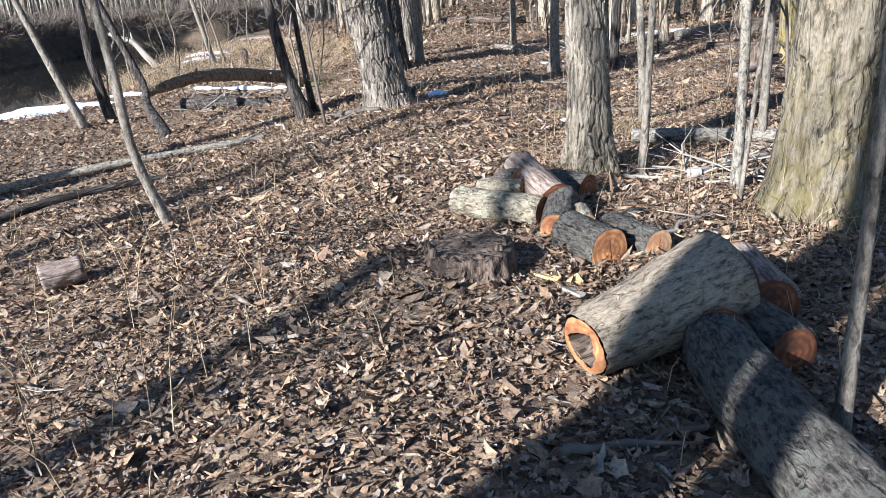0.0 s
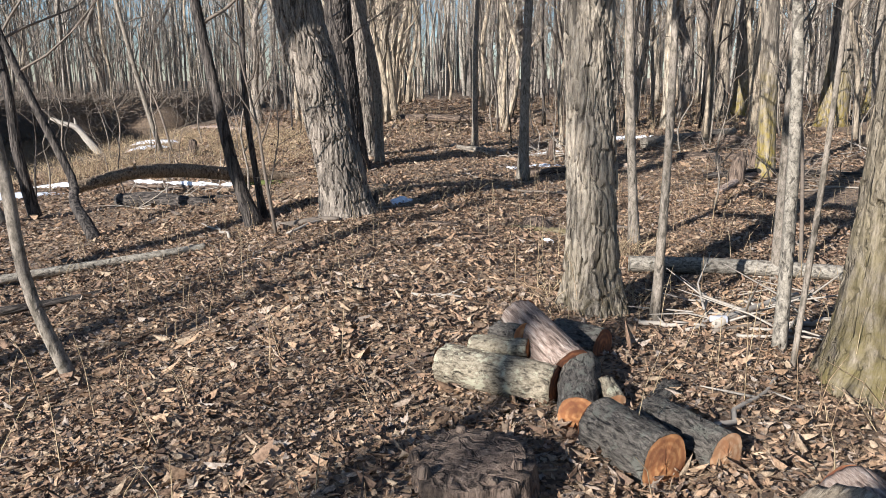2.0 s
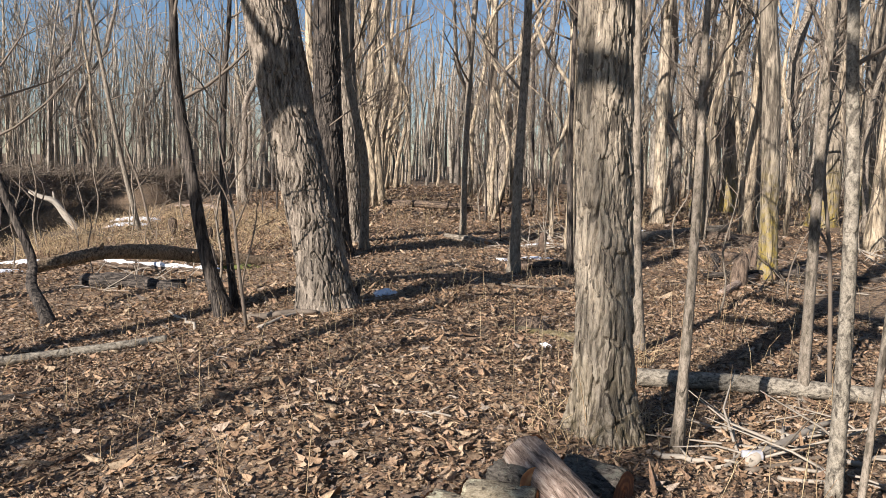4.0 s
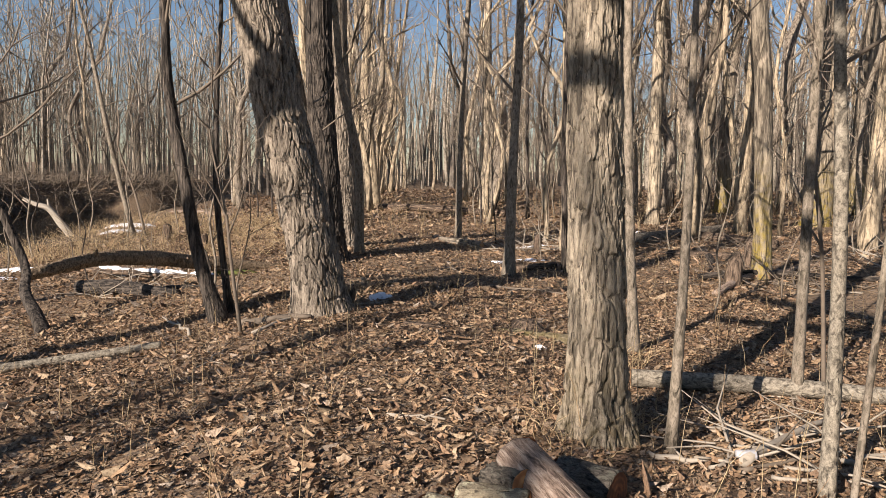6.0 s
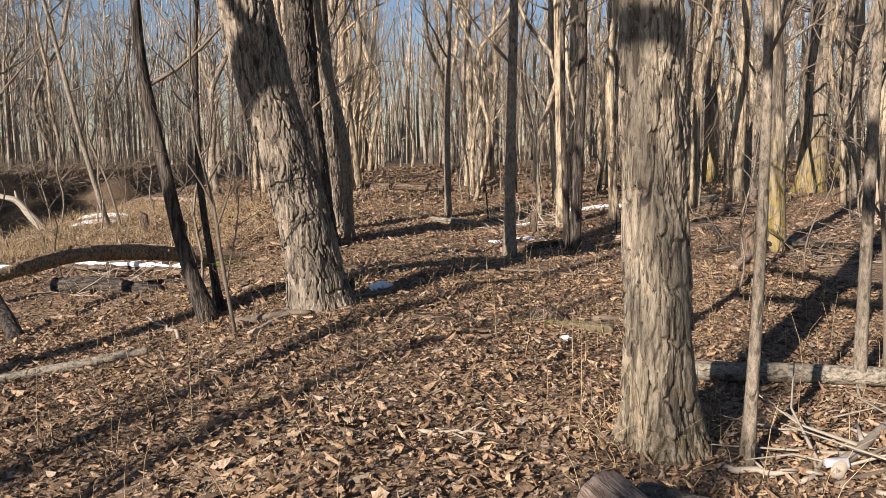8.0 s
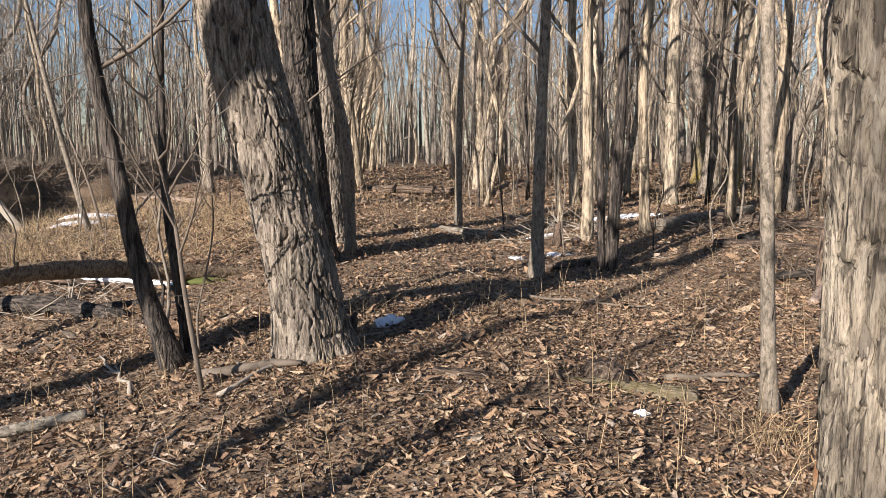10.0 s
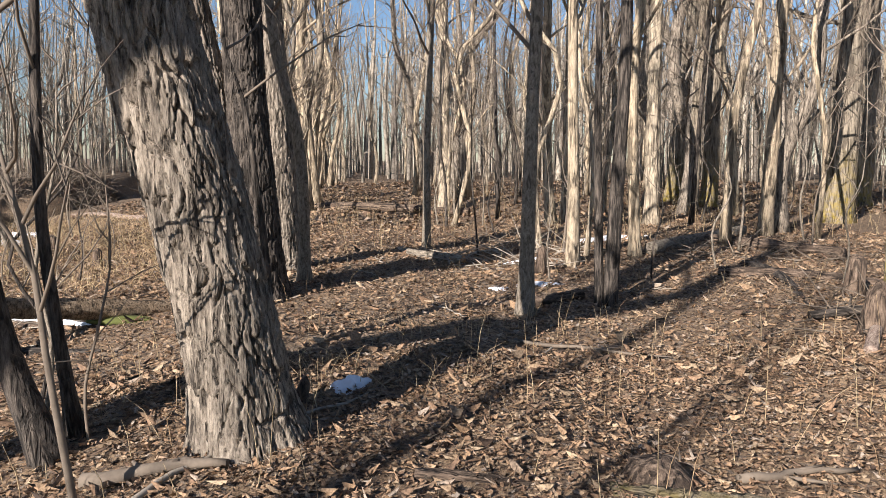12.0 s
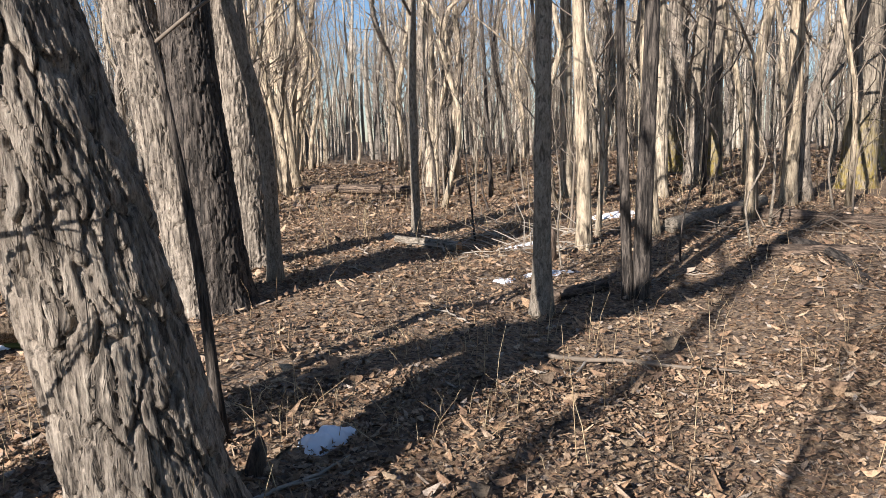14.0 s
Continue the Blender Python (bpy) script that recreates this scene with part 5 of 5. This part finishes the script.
def litter(name, parts, label):
    v, f = joined(parts)
    me = bpy.data.meshes.new(name)
    tri = f[:, 2] == f[:, 3]
    counts = np.where(tri, 3, 4)
    idx = f.reshape(-1)[np.column_stack([np.ones((len(f), 3), bool), ~tri]).reshape(-1)]
    me.vertices.add(len(v))
    me.vertices.foreach_set("co", v.reshape(-1).astype(np.float32))
    me.loops.add(len(idx))
    me.loops.foreach_set("vertex_index", idx.astype(np.int32))
    me.polygons.add(len(f))
    me.polygons.foreach_set("loop_start", np.r_[0, np.cumsum(counts)[:-1]].astype(np.int32))
    me.update(calc_edges=True)
    me.materials.append(LEAF)
    me.shade_smooth()
    return tagged(new(name, me), label, "leaves", kind="stuff")


def dry(x, y):
    return (x > shore_near(y) + 1.2) & (np.abs(x) < 0.62 * y + 3.5 + np.maximum(0, 0.35 * (y - 6)))


litter("leaf_litter", [leaf_field(9000, (-2.6, 2.6, 0.8, 5.5), 0.038, 9, dry, None, 1.0, True), leaf_field(6000, (-4.5, 5.5, 5.5, 13), 0.044, 10, dry, None, 1.0, True), leaf_field(16000, (-4.5, 5.5, 0.6, 13), 0.042, 1, dry), leaf_field(70000, (-4.5, 5.5, 0.6, 13), 0.03, 4, dry), leaf_field(30000, (-4.5, 5.5, 0.6, 13), 0.085, 5, dry, None, 0.09),
                        leaf_field(9000, (-9, -4.5, 4, 13), 0.06, 8, dry), leaf_field(16000, (-10, 10, -7, 14), 0.06, 13, lambda x, y: (x > shore_near(y) + 1.2) & ~dry(x, y)), leaf_field(60000, (-9, 12, 12, 27), 0.048, 2, dry), leaf_field(14000, (-9, 12, 12, 27), 0.12, 6, dry, None, 0.09), leaf_field(16000, (-9, 0, 16, 34), 0.075, 14, dry), leaf_field(34000, (-10, 30, 26, 60), 0.15, 3, dry)],
       "curled dry brown leaves covering the ground")


def stalks(n, box, tall, seed, lean=0.25, keep=None, clump=None, thick=0.0035):
    rnd = np.random.default_rng(seed)
    geo_ = []
    for k in range(n):
        x, y = rnd.uniform(box[0], box[1]), rnd.uniform(box[2], box[3])
        if clump is not None:
            c = clump[rnd.integers(len(clump))]
            x, y = c[0] + rnd.normal(0, c[2]), c[1] + rnd.normal(0, c[2])
        if keep is not None and not keep(x, y):
            continue
        h = tall * rnd.uniform(0.4, 1.2)
        d = rnd.normal(0, lean, 2) * h
        z = height(x, y)
        geo_.append(tube([(x, y, z - 0.02), (x + d[0] * 0.4, y + d[1] * 0.4, z + h * 0.6), (x + d[0], y + d[1], z + h)], [thick, thick * 0.7, thick * 0.3], 3, close=False))
    return joined(geo_)


track = lambda x, y: abs(x - 0.2) > 0.5 or y > 12
grass = mesh_ob("dead_grass", joined([stalks(900, (-5, 7, 1.5, 22), 0.3, 1, 0.35, track), stalks(260, (-3, 5, 2, 14), 0.5, 2, 0.2, track),
                                      stalks(1500, (0, 1, 0, 1), 0.45, 3, 0.4, None, [(-9.2, 27.5, 1.2), (-8.8, 31, 1.6), (-7.5, 21.5, 1.0), (-10.2, 33, 1.2), (-6.4, 25, 1.4), (-8.0, 19.5, 0.8), (-5.5, 29, 1.6)]),
                                      stalks(300, (0, 1, 0, 1), 0.2, 4, 0.8, None, [(1.0, 6.4, 0.18), (1.5, 6.75, 0.15), (2.3, 4.55, 0.15), (1.1, 6.8, 0.15), (0.5, 11.9, 0.3), (-0.4, 12.5, 0.2), (0.6, 13.6, 0.3), (2.06, 8.6, 0.12), (2.15, 8.75, 0.15)]),
                                      stalks(2200, (-10.5, -2.2, 18.5, 37), 0.25, 6, 1.0, lambda x, y: x > shore_near(y) + 0.5 and x < -2.2 - 0.06 * (y - 18), None, 0.008),
                                      stalks(1700, (-9, 20, 20, 40), 0.55, 5, 0.3, lambda x, y: x > shore_near(y) + 1.5, None, 0.006)]), STRAW)
tagged(grass, "dry straw-coloured dead grass stalks", "grass", kind="stuff")
# weeds hanging over the far bank
bank = []
bank_rnd = np.random.default_rng(77)
for k in range(2600):
    y = bank_rnd.uniform(24, 53)
    x = float(shore_far(y)) - 0.2 - abs(bank_rnd.normal(0, 0.7))
    z = float(lie(x, y))
    d = np.array([bank_rnd.normal(0.25, 0.5), bank_rnd.normal(0, 0.4), bank_rnd.uniform(0.1, 0.9)]) * bank_rnd.uniform(0.5, 1.3)
    bank.append(tube([(x, y, z - 0.05), (x + d[0] * 0.6, y + d[1] * 0.6, z + d[2] * 0.8), (x + d[0], y + d[1], z + d[2] * 0.9)], [0.02, 0.014, 0.006], 3, close=False))
for k in range(1800):
    y = bank_rnd.uniform(24, 54)
    x = float(shore_far(y)) - 0.3 + bank_rnd.uniform(0, 0.5)
    z = float(lie(x, y))
    d = np.array([bank_rnd.uniform(0.2, 0.8), bank_rnd.normal(0, 0.5), bank_rnd.uniform(-0.9, 0.3)])
    bank.append(tube([(x, y, z - 0.05), (x + d[0] * 0.6, y + d[1] * 0.6, z + 0.1 + d[2] * 0.4), (x + d[0], y + d[1], z + d[2])], [0.03, 0.02, 0.008], 3, close=False))
tagged(mesh_ob("bank_brush", joined(bank), TWIG), "brown tangled brush along the far bank", "brush", kind="stuff")

# single large leaves nearest the walk
leaf_forms = []
for k in range(6):
    v, f = leaf_field(1, (0, 0.001, 0, 0.001), 0.085, 40 + k, None, None, 1.0, True)
    v = v - v.mean(axis=0)
    me = bpy.data.meshes.new("leaf")
    me.from_pydata([tuple(q) for q in v.tolist()], [], [tuple(q[:3]) for q in f.tolist()])
    me.materials.append(LEAF_ONE)
    me.shade_smooth()
    leaf_forms.append(me)
leaf_rnd = np.random.default_rng(99)
for k in range(280):
    x, y = leaf_rnd.uniform(-1.3, 0.9), leaf_rnd.uniform(1.6, 7.0)
    lf = new("leaf", leaf_forms[k % 6])
    lf.parent = ground
    lf.matrix_basis = pose(x, y, height(x, y) + 0.03, leaf_rnd.normal(0, 18), leaf_rnd.normal(0, 18), leaf_rnd.uniform(0, 360)) @ Matrix.Scale(leaf_rnd.uniform(0.55, 1.05), 4)
